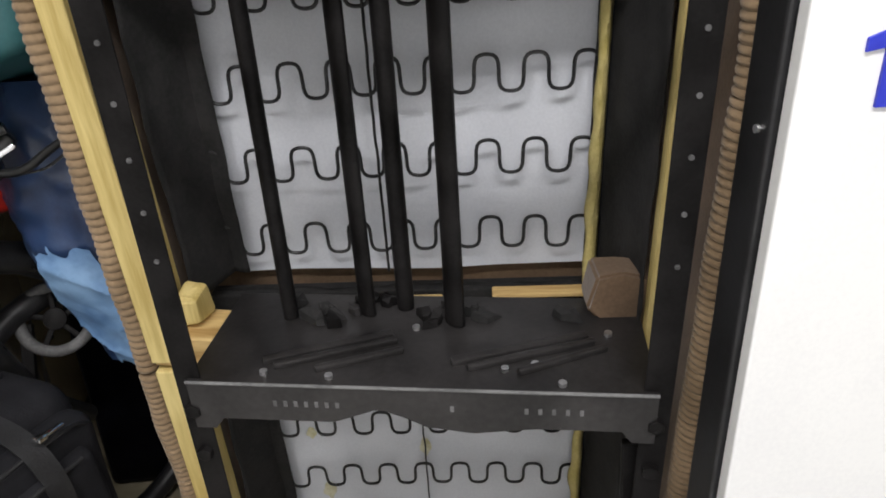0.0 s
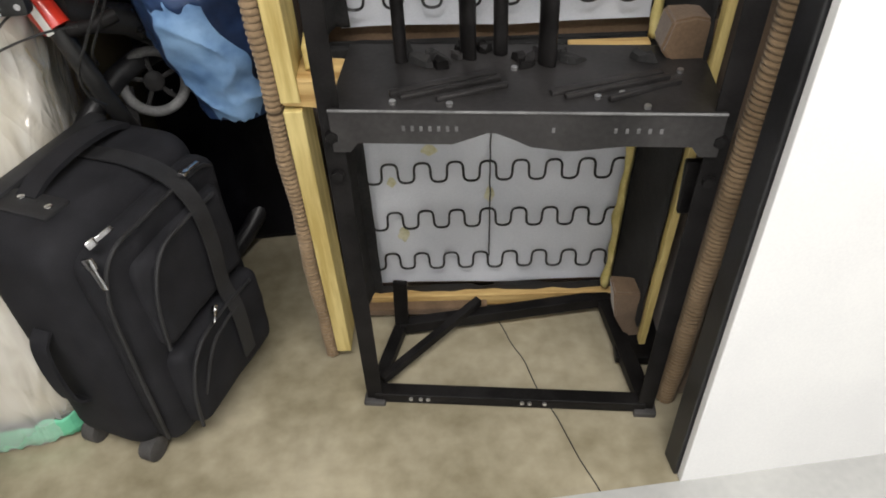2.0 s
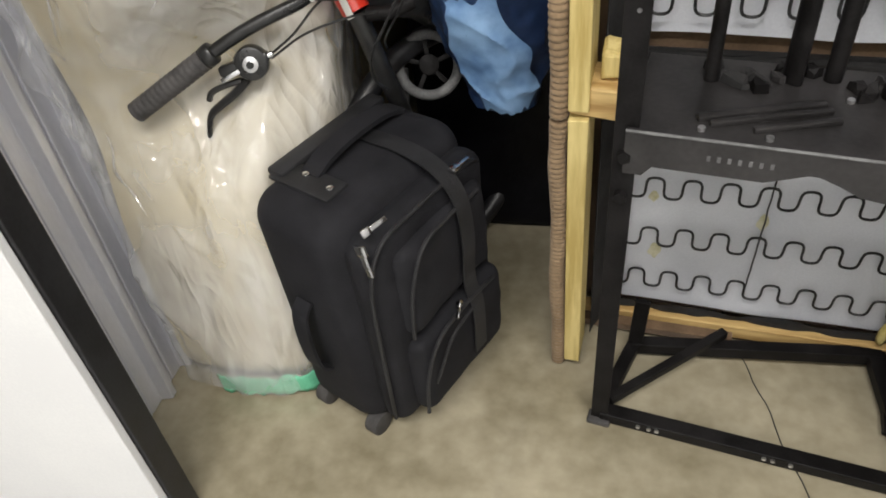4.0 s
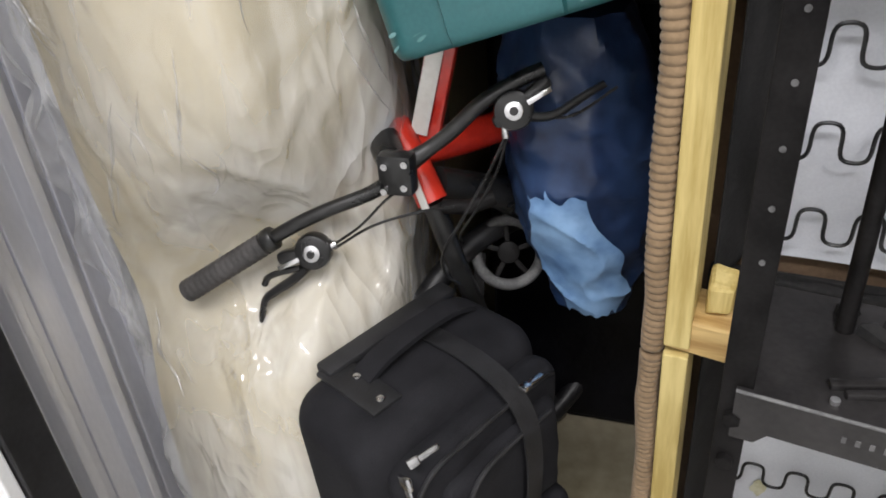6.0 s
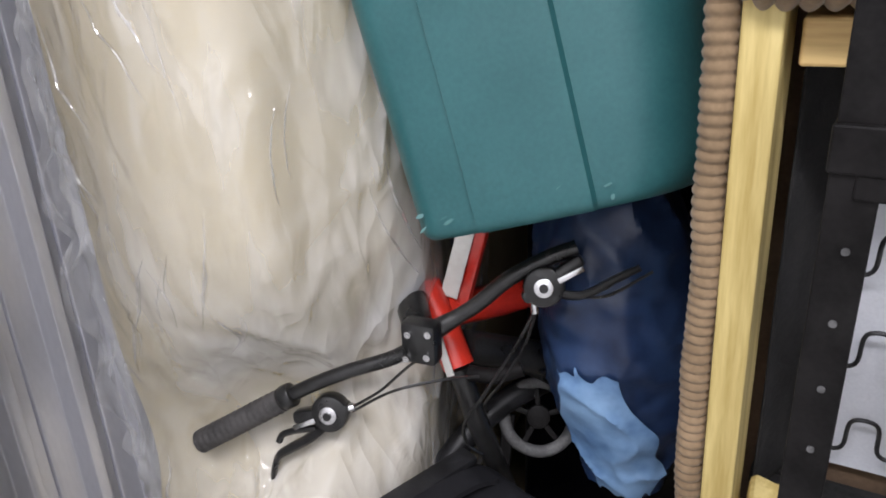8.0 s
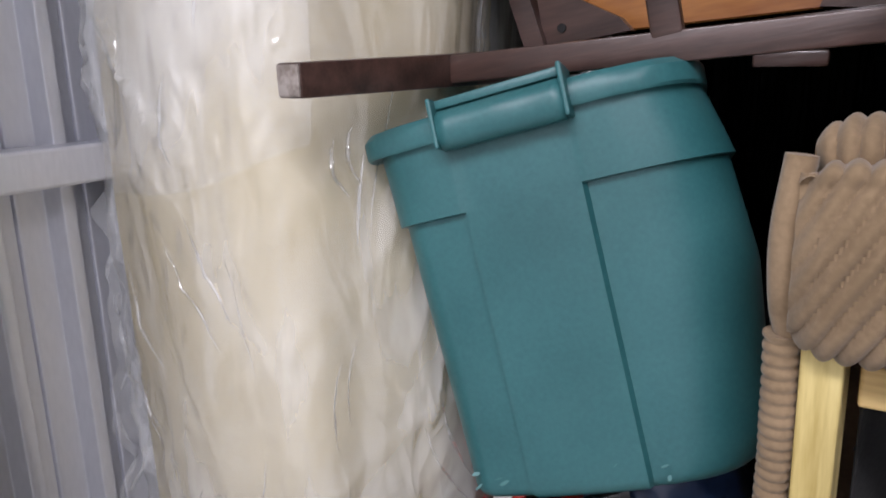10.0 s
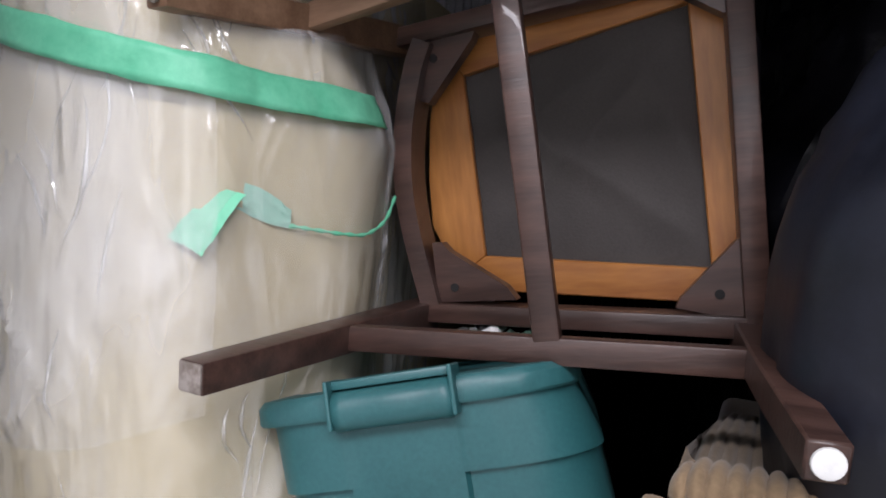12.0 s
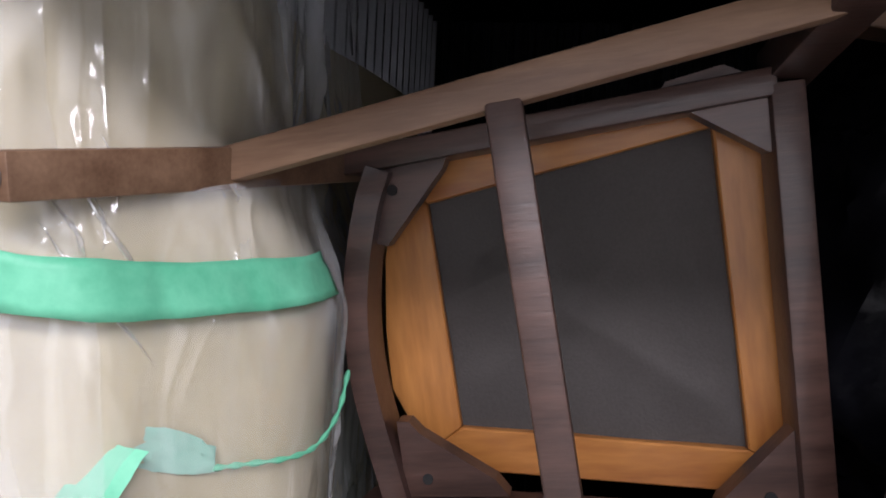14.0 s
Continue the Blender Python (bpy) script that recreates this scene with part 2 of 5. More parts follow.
GREY_PLASTIC = material("pale_plastic", (0.6, 0.6, 0.58), (0.75, 0.75, 0.73), 30.0, 0.5, 0.1, 150)

# ---- mesh tools ----


def part(name, bm, mat, parent=None, label="", smooth=False, m=None):
    """Link a bmesh as one mesh object, under a thing or part if one is given."""
    me = bpy.data.meshes.new(name)
    bmesh.ops.recalc_face_normals(bm, faces=bm.faces)
    bm.to_mesh(me)
    bm.free()
    me.materials.append(mat)
    if smooth:
        for p in me.polygons:
            p.use_smooth = True
        me.set_sharp_from_angle(angle=radians(40))
    ob = new(name, me)
    if parent is not None:
        ob.parent = parent
    if m is not None:
        ob.matrix_basis = m
    if label:
        tagged(ob, label)
    return ob


def thing(name, label, category, m=None, group="", kind=""):
    ob = new(name)
    ob.empty_display_size = 0.1
    if m is not None:
        ob.matrix_basis = m
    return tagged(ob, label, category, group, kind)


def axes_pose(origin, x, up):
    """A pose whose z leans along up and whose x lies nearest to x."""
    z = Vector(up).normalized()
    y = z.cross(Vector(x)).normalized()
    xx = y.cross(z)
    m = Matrix((xx, y, z)).transposed().to_4x4()
    m.translation = Vector(origin)
    return m


def box(bm, x0, x1, y0, y1, z0, z1, bevel=0.003, segments=2):
    r = bmesh.ops.create_cube(bm, size=1, matrix=Matrix.LocRotScale(((x0 + x1) / 2, (y0 + y1) / 2, (z0 + z1) / 2), None, (abs(x1 - x0), abs(y1 - y0), abs(z1 - z0))))
    if bevel:
        es = {e for v in r["verts"] for e in v.link_edges}
        bmesh.ops.bevel(bm, geom=list(es), offset=bevel, segments=segments, affect="EDGES", profile=0.5)
    return bm


def beam(bm, p, q, w, h, bevel=0.002, side=(0, 0, 1)):
    """A bar from p to q, w across and h along side."""
    p, q = Vector(p), Vector(q)
    z = (q - p).normalized()
    x = Vector(side).cross(z)
    x = x.normalized() if x.length > 1e-4 else Vector((1, 0, 0))
    y = z.cross(x)
    m = Matrix((x, y, z)).transposed().to_4x4()
    m.translation = (p + q) / 2
    r = bmesh.ops.create_cube(bm, size=1, matrix=m @ Matrix.Diagonal((w, h, (q - p).length, 1)))
    if bevel:
        es = {e for v in r["verts"] for e in v.link_edges}
        bmesh.ops.bevel(bm, geom=list(es), offset=bevel, segments=2, affect="EDGES", profile=0.5)
    return bm


def smooth_path(points, steps=8):
    """A Catmull-Rom line through the points."""
    ps = [Vector(p) for p in points]
    ps = [ps[0] * 2 - ps[1]] + ps + [ps[-1] * 2 - ps[-2]]
    out = []
    for i in range(1, len(ps) - 2):
        a, b, c, d = ps[i - 1 : i + 3]
        for k in range(steps):
            t = k / steps
            out.append(0.5 * ((2 * b) + (c - a) * t + (2 * a - 5 * b + 4 * c - d) * t * t + (3 * b - a - 3 * c + d) * t**3))
    out.append(ps[-2])
    return out


def sweep(bm, path, radius, sides=8, cap=True, flat=1.0):
    """A tube along a path; radius is a number or a function of 0..1."""
    rings = []
    n = len(path)
    ref = None
    for i, p in enumerate(path):
        p = Vector(p)
        d = (Vector(path[min(i + 1, n - 1)]) - Vector(path[max(i - 1, 0)])).normalized()
        if ref is None:
            ref = d.orthogonal().normalized()
        ref = (ref - d * ref.dot(d)).normalized()
        s = d.cross(ref)
        r = radius(i / (n - 1)) if callable(radius) else radius
        rings.append([bm.verts.new(p + (ref * math.cos(a) * flat + s * math.sin(a)) * r) for a in (2 * math.pi * k / sides for k in range(sides))])
    for a, b in zip(rings, rings[1:]):
        for k in range(sides):
            bm.faces.new((a[k], a[(k + 1) % sides], b[(k + 1) % sides], b[k]))
    if cap:
        bm.faces.new(rings[0][::-1])
        bm.faces.new(rings[-1])
    return bm


def sheet(bm, fn, nu, nv, wrap=False):
    """A surface of nu by nv cells from fn(u, v) with u, v in 0..1."""
    vs = [[bm.verts.new(fn(i / nu, j / nv)) for j in range(nv + 1)] for i in range(nu if wrap else nu + 1)]
    for i in range(nu):
        for j in range(nv):
            a, b = vs[i], vs[(i + 1) % len(vs)]
            bm.faces.new((a[j], b[j], b[j + 1], a[j + 1]))
    return vs


def disc(bm, c, axis, r, depth, sides=16, bevel=0.0):
    m = Vector(axis).to_track_quat("Z", "Y").to_matrix().to_4x4()
    m.translation = Vector(c)
    r = bmesh.ops.create_cone(bm, cap_ends=True, segments=sides, radius1=r, radius2=r, depth=depth, matrix=m)
    if bevel:
        es = {e for v in r["verts"] for e in v.link_edges if len(e.link_faces) == 2 and any(len(f.verts) > 4 for f in e.link_faces)}
        bmesh.ops.bevel(bm, geom=list(es), offset=bevel, segments=2, affect="EDGES", profile=0.5)
    return bm


def plate(bm, outline, y0, y1):
    """A plate from an outline in x, z, between two depths."""
    a = [bm.verts.new((x, y0, z)) for x, z in outline]
    b = [bm.verts.new((x, y1, z)) for x, z in outline]
    bm.faces.new(a)
    bm.faces.new(b[::-1])
    for i in range(len(a)):
        j = (i + 1) % len(a)
        bm.faces.new((a[i], b[i], b[j], a[j]))
    return bm


def nz(p, s=1.0, seed=0.0):
    return noise.noise(Vector(p) * s + Vector((seed, seed * 1.7, seed * 0.3)))


def B():
    return bmesh.new()


# ---- structure ----
W0, W1, DEPTH, HIGH = -0.165, 1.52, 2.9, 2.6

bm = B()
box(bm, -6, 6, -3.2, 4.2, -0.12, 0, 0)
floor = tagged(part("floor", bm, CONCRETE), "pale smooth concrete floor with stains", "floor", kind="structure")
bm = B()
sweep(bm, [(0.99 + 0.16 * t + 0.010 * nz((t * 9, 0, 0)), 0.62 - 0.75 * t, 0.0002) for t in [i / 30 for i in range(31)]], 0.0014, 5, flat=1)
tagged(part("floor_crack", bm, BLACK_TRACK), "thin dark crack in the concrete floor", "crack", kind="structure")


def corrugated(name, mat, length, high, pitch=0.0915, deep=0.024):
    """A vertical ribbed steel sheet along x, with its ribs towards -y."""
    corners, x = [], 0.0
    while x < length:
        corners += [(x + a * pitch, b * deep) for a, b in ((0.0, 0), (0.29, 0), (0.36, -1), (0.55, -1), (0.62, 0), (0.865, 0), (0.885, 0.35), (0.905, 0))]
        x += pitch
    # every bend is rounded
    prof = [corners[0]]
    for (ax, ay), (bx, by), (cx, cy) in zip(corners, corners[1:], corners[2:]):
        r1, r2 = 0.0022 / max(0.0045, math.hypot(bx - ax, by - ay)), 0.0022 / max(0.0045, math.hypot(cx - bx, cy - by))
        p, q = Vector((bx + (ax - bx) * r1, by + (ay - by) * r1)), Vector((bx + (cx - bx) * r2, by + (cy - by) * r2))
        mid = (p + q + 2 * Vector((bx, by))) / 4
        prof += [tuple(p), tuple(p.lerp(mid, 0.5) * 0.9 + 0.1 * Vector((bx, by))), tuple(mid), tuple(q.lerp(mid, 0.5) * 0.9 + 0.1 * Vector((bx, by))), tuple(q)]
    bm = B()
    rows = []
    for z in (0.0, high):
        rows.append(([bm.verts.new((a, b, z)) for a, b in prof], [bm.verts.new((a, b + 0.006, z)) for a, b in prof]))
    (f0, k0), (f1, k1) = rows
    for i in range(len(prof) - 1):
        bm.faces.new((f0[i], f0[i + 1], f1[i + 1], f1[i]))
        bm.faces.new((k0[i + 1], k0[i], k1[i], k1[i + 1]))
    return tagged(part(name, bm, mat, smooth=True), kind="structure")


wl = corrugated("wall_left", GREY_STEEL, DEPTH, HIGH)
wl.matrix_basis = Matrix(((0, 1, 0, W0 - 0.02), (1, 0, 0, 0.006), (0, 0, 1, 0.004), (0, 0, 0, 1))) @ Matrix.Diagonal((1, -1, 1, 1))
tagged(wl, "pale grey ribbed steel partition wall", "wall")
bm = B()
box(bm, W0 - 0.01, W0 + 0.034, 0.06, DEPTH, 1.343, 1.388, 0.004)
tagged(part("wall_girt", bm, GREY_STEEL), "grey steel rail fixed across the ribbed wall", "wall rail", kind="structure")
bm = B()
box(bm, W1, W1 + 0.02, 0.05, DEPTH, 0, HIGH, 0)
tagged(part("wall_right", bm, SHADED_STEEL_WALL), "dark steel partition wall, shade put into its colour", "wall", kind="structure")
wb = corrugated("wall_back", SHADED_STEEL_WALL, 1.9, HIGH)
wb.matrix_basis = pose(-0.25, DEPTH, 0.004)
tagged(wb, "dark ribbed steel back wall, shadow put into its colour", "wall")
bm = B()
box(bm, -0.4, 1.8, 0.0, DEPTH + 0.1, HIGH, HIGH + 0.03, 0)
tagged(part("ceiling", bm, SHADED_STEEL_WALL), "dark steel unit ceiling, shade put into its colour", "ceiling", kind="structure")

# front of the unit: white panels, black door tracks and header
bm = B()
box(bm, -3.0, -0.004, -0.066, -0.05, 0, 2.9, 0.002)
tagged(part("front_panel_left", bm, WHITE_PAINT), "glossy white painted steel front panel", "wall", kind="structure")
bm = B()
box(bm, 1.274, 4.0, -0.004, 0.012, 0, 2.9, 0.002)
tagged(part("front_panel_right", bm, WHITE_PAINT), "glossy white painted steel front panel beside the doorway", "wall", kind="structure")
bm = B()
box(bm, -0.02, 0.0, -0.0485, 0.004, 0, 2.12, 0.003)
tagged(part("door_track_left", bm, BLACK_TRACK), "black steel door track", "door track", kind="structure")
bm = B()
box(bm, 1.268, 1.288, 0.0135, 0.06, 0, 2.12, 0.003)
track = tagged(part("door_track_right", bm, BLACK_TRACK), "black steel door track", "door track", kind="structure")
bm = B()
disc(bm, (1.267, 0.03, 1.02), (1, 0, 0), 0.004, 0.003, 10)
part("screw", bm, BARE_STEEL, track)
bm = B()
box(bm, -0.02, 1.29, -0.05, 0.03, 2.12, 2.9, 0.004)
tagged(part("door_header", bm, WHITE_PAINT), "white header over the doorway", "header", kind="structure")
# corridor
bm = B()
box(bm, -3, 4, -2.35, -2.3, 0, 2.98, 0)
tagged(part("corridor_wall", bm, WHITE_PAINT), "white corridor wall", "wall", kind="structure")
bm = B()
box(bm, -3, 4, -2.35, 0.0, 2.98, 3.02, 0)
tagged(part("corridor_ceiling", bm, WHITE_PAINT), "white corridor ceiling", "ceiling", kind="structure")
for side, x in (("left", -3.0), ("right", 4.0)):
    bm = B()
    box(bm, x - 0.02, x + 0.02, -2.35, 0, 0, 2.98, 0)
    tagged(part("corridor_end_" + side, bm, WHITE_PAINT), "white corridor end wall", "wall", kind="structure")

# unit number on the white panel, as plain blue bars
number = thing("unit_number", "blue painted unit number on the white panel", "number", pose(1.336, -0.006, 1.042))
bm = B()
plate(bm, [(0.002, 0), (0.024, 0), (0.024, 0.062), (0.012, 0.062), (-0.014, 0.052), (-0.014, 0.042), (0.002, 0.045)], -0.001, 0.002)
part("bar", bm, BLUE_PAINT, number)
bm = B()
plate(bm, [(0.045, 0), (0.085, 0), (0.085, 0.062), (0.045, 0.062)], -0.001, 0.002)
part("bar", bm, BLUE_PAINT, number)

# ---- corridor floor, painted paler than the unit's slab ----
bm = B()
box(bm, -2.98, 3.98, -2.3, -0.003, -0.01, 0.004, 0)
tagged(part("corridor_floor", bm, PALE_FLOOR), "pale grey painted corridor floor", "floor", kind="structure")

# ---- mattress in plastic ----
MX0, MX1, MY0, MTOP = -0.135, 0.225, 0.265, 2.04


OUTLINE = smooth_path([(x, y, 0) for x, y in ((-0.135, 1.5), (-0.135, 0.9), (-0.135, 0.34), (-0.105, 0.272), (0.0, 0.256), (0.100, 0.266), (0.141, 0.282), (0.154, 0.300), (0.170, 0.335), (0.197, 0.385), (0.228, 0.455), (0.226, 0.53), (0.195, 0.64), (0.16, 0.9), (0.12, 1.5))], 12)
LENGTHS = [0.0]
for a, b in zip(OUTLINE, OUTLINE[1:]):
    LENGTHS.append(LENGTHS[-1] + (b - a).length)


def mattress_outline(a, z, grow=0.0):
    """The mattress end seen from above; a runs 0..1 from the left back round the front to the right back. The handlebar presses a dent into it."""
    d = min(max(a, 0.0), 1.0) * LENGTHS[-1]
    k = max(0, min(int(np.searchsorted(LENGTHS, d)) - 1, len(OUTLINE) - 2))
    p = OUTLINE[k].lerp(OUTLINE[k + 1], (d - LENGTHS[k]) / (LENGTHS[k + 1] - LENGTHS[k]))
    tan = (OUTLINE[k + 1] - OUTLINE[k]).normalized()
    p = p + Vector((tan.y, -tan.x, 0)) * -grow * -1
    x, y = p.x, p.y
    if x > 0.05:
        x -= (x - 0.05) * (2.4 * min(max(0, z - 1.70), 0.16) + 0.5 * max(0, z - 1.86))
    if y < 0.7:
        y += 0.150 * math.exp(-(((z - 0.69 - 0.42 * (x - 0.05)) / 0.14) ** 2)) * math.exp(-(((x - 0.08) / 0.17) ** 2))
    return x, y


CORNER = LENGTHS[min(range(len(OUTLINE)), key=lambda i: (OUTLINE[i] - Vector((0.147, 0.290, 0))).length)] / LENGTHS[-1]


def outward(x, y):
    return Vector((x - 0.04, (y - MY0 - 0.6) * 0.3, 0)).normalized()


mattress = thing("mattress", "cream mattress standing on end, wrapped in clear plastic", "mattress", pose(0, 0, 0))
bm = B()


def mat_fn(u, v):
    z = 0.012 + v * MTOP
    x, y = mattress_outline(u, z)
    e = min(v, 1 - v) * MTOP
    k = 0.05 * max(0, 1 - e / 0.09) ** 2
    b = 0.006 * nz((x * 3, y * 3, z * 2.2), 1.0, 3) + 0.0015 * nz((x, y, z), 9, 9) + 0.002 * nz((x * 20, y * 20, z * 2), 1, 2)
    return Vector((x, y, z)) + outward(x, y) * (b - k)


vs = sheet(bm, mat_fn, 110, 100)
for j in (0, 100):
    bm.faces.new([r[j] for r in vs])
part("ticking", bm, MATTRESS, mattress, smooth=True)


def film_off(x, y, z):
    """How far the loose wrap stands off the ticking: taut, with sharp pulled creases."""
    b = 0.006 * nz((x * 3, y * 3, z * 2.2), 1.0, 3) + 0.0045
    ridge = lambda p, s, k: max(0, 1 - 6.0 * abs(nz(p, 1, s))) ** 1.3 * (0.15 + max(0, nz((p[0] * 0.4, p[1] * 0.4, p[2] * 0.5), 1, s + 40))) * k
    b += ridge((x * 7 + z * 2.0, y * 7, z * 0.9), 5, 0.030) + ridge((x * 5 - z * 3.0, y * 5, z * 2.4), 21, 0.026) + ridge((x * 12 + z * 5, y * 12, z * 5), 8, 0.014)
    b += 0.012 * max(0, 1 - abs(x - MX0) / 0.06) * abs(nz((z * 8, y * 5, 0), 1, 31))
    return b


bm = B()


def film_fn(u, v):
    z = 0.02 + v * (MTOP + 0.14)
    x, y = mattress_outline(0.2 + 0.6 * u, min(z, MTOP), 0.005)
    p = Vector((x, y, z)) + outward(x, y) * film_off(x, y, z)
    if v > 0.93:
        p += Vector((0.05 * nz((x * 12, y * 12, 3)), 0.03 + 0.05 * nz((x * 12, y * 12, 7)), 0)) * (v - 0.93) / 0.07
    return p


sheet(bm, film_fn, 230, 260)
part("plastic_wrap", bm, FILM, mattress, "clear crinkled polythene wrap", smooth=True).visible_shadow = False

# hazy layer added over the first up to the corner, for the reflection there
bm = B()


def pale_side_fn(u, v):
    z0 = 1.10 + 0.30 * u + 0.05 * nz((u * 5, 0, 0), 1, 23)
    z = z0 + v * (MTOP - z0)
    edge = CORNER + 0.006 * nz((0, z * 3, 0), 1, 14) + 0.02 * max(0.0, 1.25 - z)
    x, y = mattress_outline(0.2 + (edge - 0.2) * u, z, 0.007)
    return Vector((x, y, z)) + outward(x, y) * (film_off(x, y, z) + 0.004 * nz((x * 6, y * 6, z * 3), 1, 17))


sheet(bm, pale_side_fn, 90, 130)
part("pale_side_film", bm, PALE_SIDE, mattress, "added milky layer that pales the reflecting side of the wrap", smooth=True).visible_shadow = False

# pulled creases: thin raised folds of the wrap, most of them upright, some in pairs
crng = random.Random(77)
bm = B()
for i in range(46):
    u0, z0 = crng.uniform(0.16, 0.80), crng.uniform(0.45, MTOP - 0.22)
    if i < 24:
        u0, z0 = crng.uniform(0.18, 0.52), crng.uniform(0.75, MTOP - 0.25)
    long, lean = crng.uniform(0.04, 0.16), crng.uniform(-0.40, 0.22)
    bend, lines = crng.uniform(-0.010, 0.010), crng.choice((1, 1, 2, 3))
    for k in range(lines):
        fat, slip = crng.uniform(0.0011, 0.0036), crng.uniform(0.1, 0.5)
        path = []
        for j in range(17):
            t = j / 16
            z = min(z0 + long * (t + slip * k), MTOP)
            u = u0 + lean * long * t + bend * math.sin(math.pi * t) + (0.010 + 0.004 * t) * k + 0.0015 * nz((t * 4, i, k))
            x, y = mattress_outline(0.2 + 0.6 * u, z, 0.005)
            path.append(Vector((x, y, z)) + outward(x, y) * (film_off(x, y, z) + 0.001))
        sweep(bm, path, lambda t, f=fat, q=i: f * (0.10 + math.sin(math.pi * min(1, max(0, t))) * (0.7 + 0.6 * nz((t * 9, q, f * 900)))), 6)
part("wrap_creases", bm, CREASE, mattress, "sharp pale folds pulled in the wrap", smooth=True)
wrap_folds = bpy.data.objects["wrap_creases"]
wrap_folds.visible_shadow = False
tagged(wrap_folds, kind="stuff")

# gathered, wrinkled lip of the wrap hanging out on the wall side
bm = B()


def lip_fn(u, v):
    z = 0.52 + 1.05 * u
    w = 0.055 * math.sin(u * math.pi) ** 0.5 * (0.6 + 0.8 * abs(nz((u * 7, 0, 0), 1, 3)))
    return Vector((MX0 - 0.004 + 0.02 * nz((u * 22, v * 5, 0), 1, 6) - 0.3 * w * v, MY0 + 0.03 - w * v + 0.012 * nz((u * 30, v * 6, 2), 1, 9), z + 0.01 * nz((u * 12, v * 6, 5))))


sheet(bm, lip_fn, 140, 12)
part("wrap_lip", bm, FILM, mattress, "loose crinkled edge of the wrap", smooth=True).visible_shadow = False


def tape_band(label, mat, a0, a1, z0, z1, width, off=0.032, n=60, ragged=0.0, sag=0.0):
    """A strip of tape round the wrapped mattress, from z0 to z1."""
    bm = B()

    def fn(u, v):
        a = a0 + (a1 - a0) * u
        z = z0 + (z1 - z0) * u + width * (v - 0.5) - sag * math.sin(u * math.pi) + ragged * nz((u * 9, v * 3, 0), 1, 4)
        x, y = mattress_outline(a, z, off)
        p = Vector((x, y, z + 0.003 * nz((u * 14, v * 4, 1), 1, 2)))
        return p + outward(x, y) * (0.003 * (1 - abs(nz((u * 26, v * 1.5, 0), 1, 12))) ** 3)

    sheet(bm, fn, n, 5)
    ob = part("tape", bm, mat, mattress, label, smooth=True)
    sol = ob.modifiers.new("thick", "SOLIDIFY")
    sol.thickness = 0.0006
    return ob


tape_band("green tape round the wrap", TAPE, 0.437, 0.64, 1.80, 1.738, 0.041, off=0.018, sag=0.026)
tape_band("green tape near the floor", TAPE, 0.475, 0.55, 0.035, 0.045, 0.055, 0.008, ragged=0.012)
# loose tail of tape, its pale folded back and the string it twists into
bm = B()


def tail_fn(u, v):
    p = Vector((0.150, 0.300, 1.628)).lerp(Vector((0.122, 0.258, 1.576)), u)
    return p + Vector((0.036, 0.010, -0.006)) * (v - 0.15) * (0.85 + 0.15 * u) + Vector((0, -0.003 * math.sin(u * 5), 0.004 * nz((u * 5, v * 5, 0)) - 0.012 * v * u))


sheet(bm, tail_fn, 12, 4)
part("tape", bm, TAPE, mattress, "torn tail of green tape", smooth=True)
bm = B()


def fold_fn(u, v):
    p = Vector((0.148, 0.298, 1.630)).lerp(Vector((0.194, 0.370, 1.592)), u)
    w = 0.034 * math.sin(0.35 + 2.2 * u) + 0.004
    return p + Vector((0.006, 0.0, 0.9)) * w * (v - 0.45) + Vector((0, -0.008 * abs(nz((u * 8, v * 6, 0), 1, 3)), 0.006 * u))


sheet(bm, fold_fn, 14, 8)
part("tape", bm, TAPE_PALE, mattress, "pale crumpled back of the green tape", smooth=True)
bm = B()
sweep(bm, smooth_path([(0.193, 0.368, 1.592), (0.210, 0.395, 1.588), (0.232, 0.43, 1.584), (0.242, 0.47, 1.584), (0.244, 0.52, 1.600), (0.240, 0.56, 1.632)], 10), lambda t: 0.0022 + 0.0008 * math.sin(t * 60), 6)
part("string", bm, TAPE, mattress, "green string twisted from tape", smooth=True)

# ---- suitcase ----
SU = axes_pose((0.240, 0.250, 0.0), (0.46, 0.89, 0), (-0.020, -0.042, 0.99))
suitcase = thing("suitcase", "black nylon upright suitcase with front pockets, standing on the floor", "suitcase", SU)
bm = B()
box(bm, -0.035, 0.325, -0.105, 0.10, 0.022, 0.550, 0.058, 8)
for v in bm.verts:
    v.co.y += 0.006 * nz(v.co, 6, 3)
part("body", bm, NYLON, suitcase, smooth=True)


def pocket(name, x0, x1, z0, z1, y0, y1, bev, label=""):
    bm = B()
    box(bm, x0, x1, y0, y1, z0, z1, bev, 5)
    bmesh.ops.subdivide_edges(bm, edges=[e for e in bm.edges if e.calc_length() > 0.05], cuts=5, use_grid_fill=True)
    for v in bm.verts:
        v.co += Vector((0, 0.007 * nz(v.co, 9, 5) + 0.004 * nz(v.co, 22, 8), 0))
    return part(name, bm, NYLON, suitcase, label, smooth=True)


pocket("front_pocket", -0.012, 0.305, 0.05, 0.515, -0.150, -0.08, 0.034)
pocket("upper_pocket", 0.035, 0.275, 0.285, 0.475, -0.172, -0.12, 0.024)
pocket("lower_pocket", 0.030, 0.285, 0.07, 0.270, -0.182, -0.12, 0.026)


def piping(points, r=0.0038, mat=NYLON_TRIM, name="piping"):
    bm = B()
    sweep(bm, smooth_path(points, 8), r, 7)
    return part(name, bm, mat, suitcase, smooth=True)


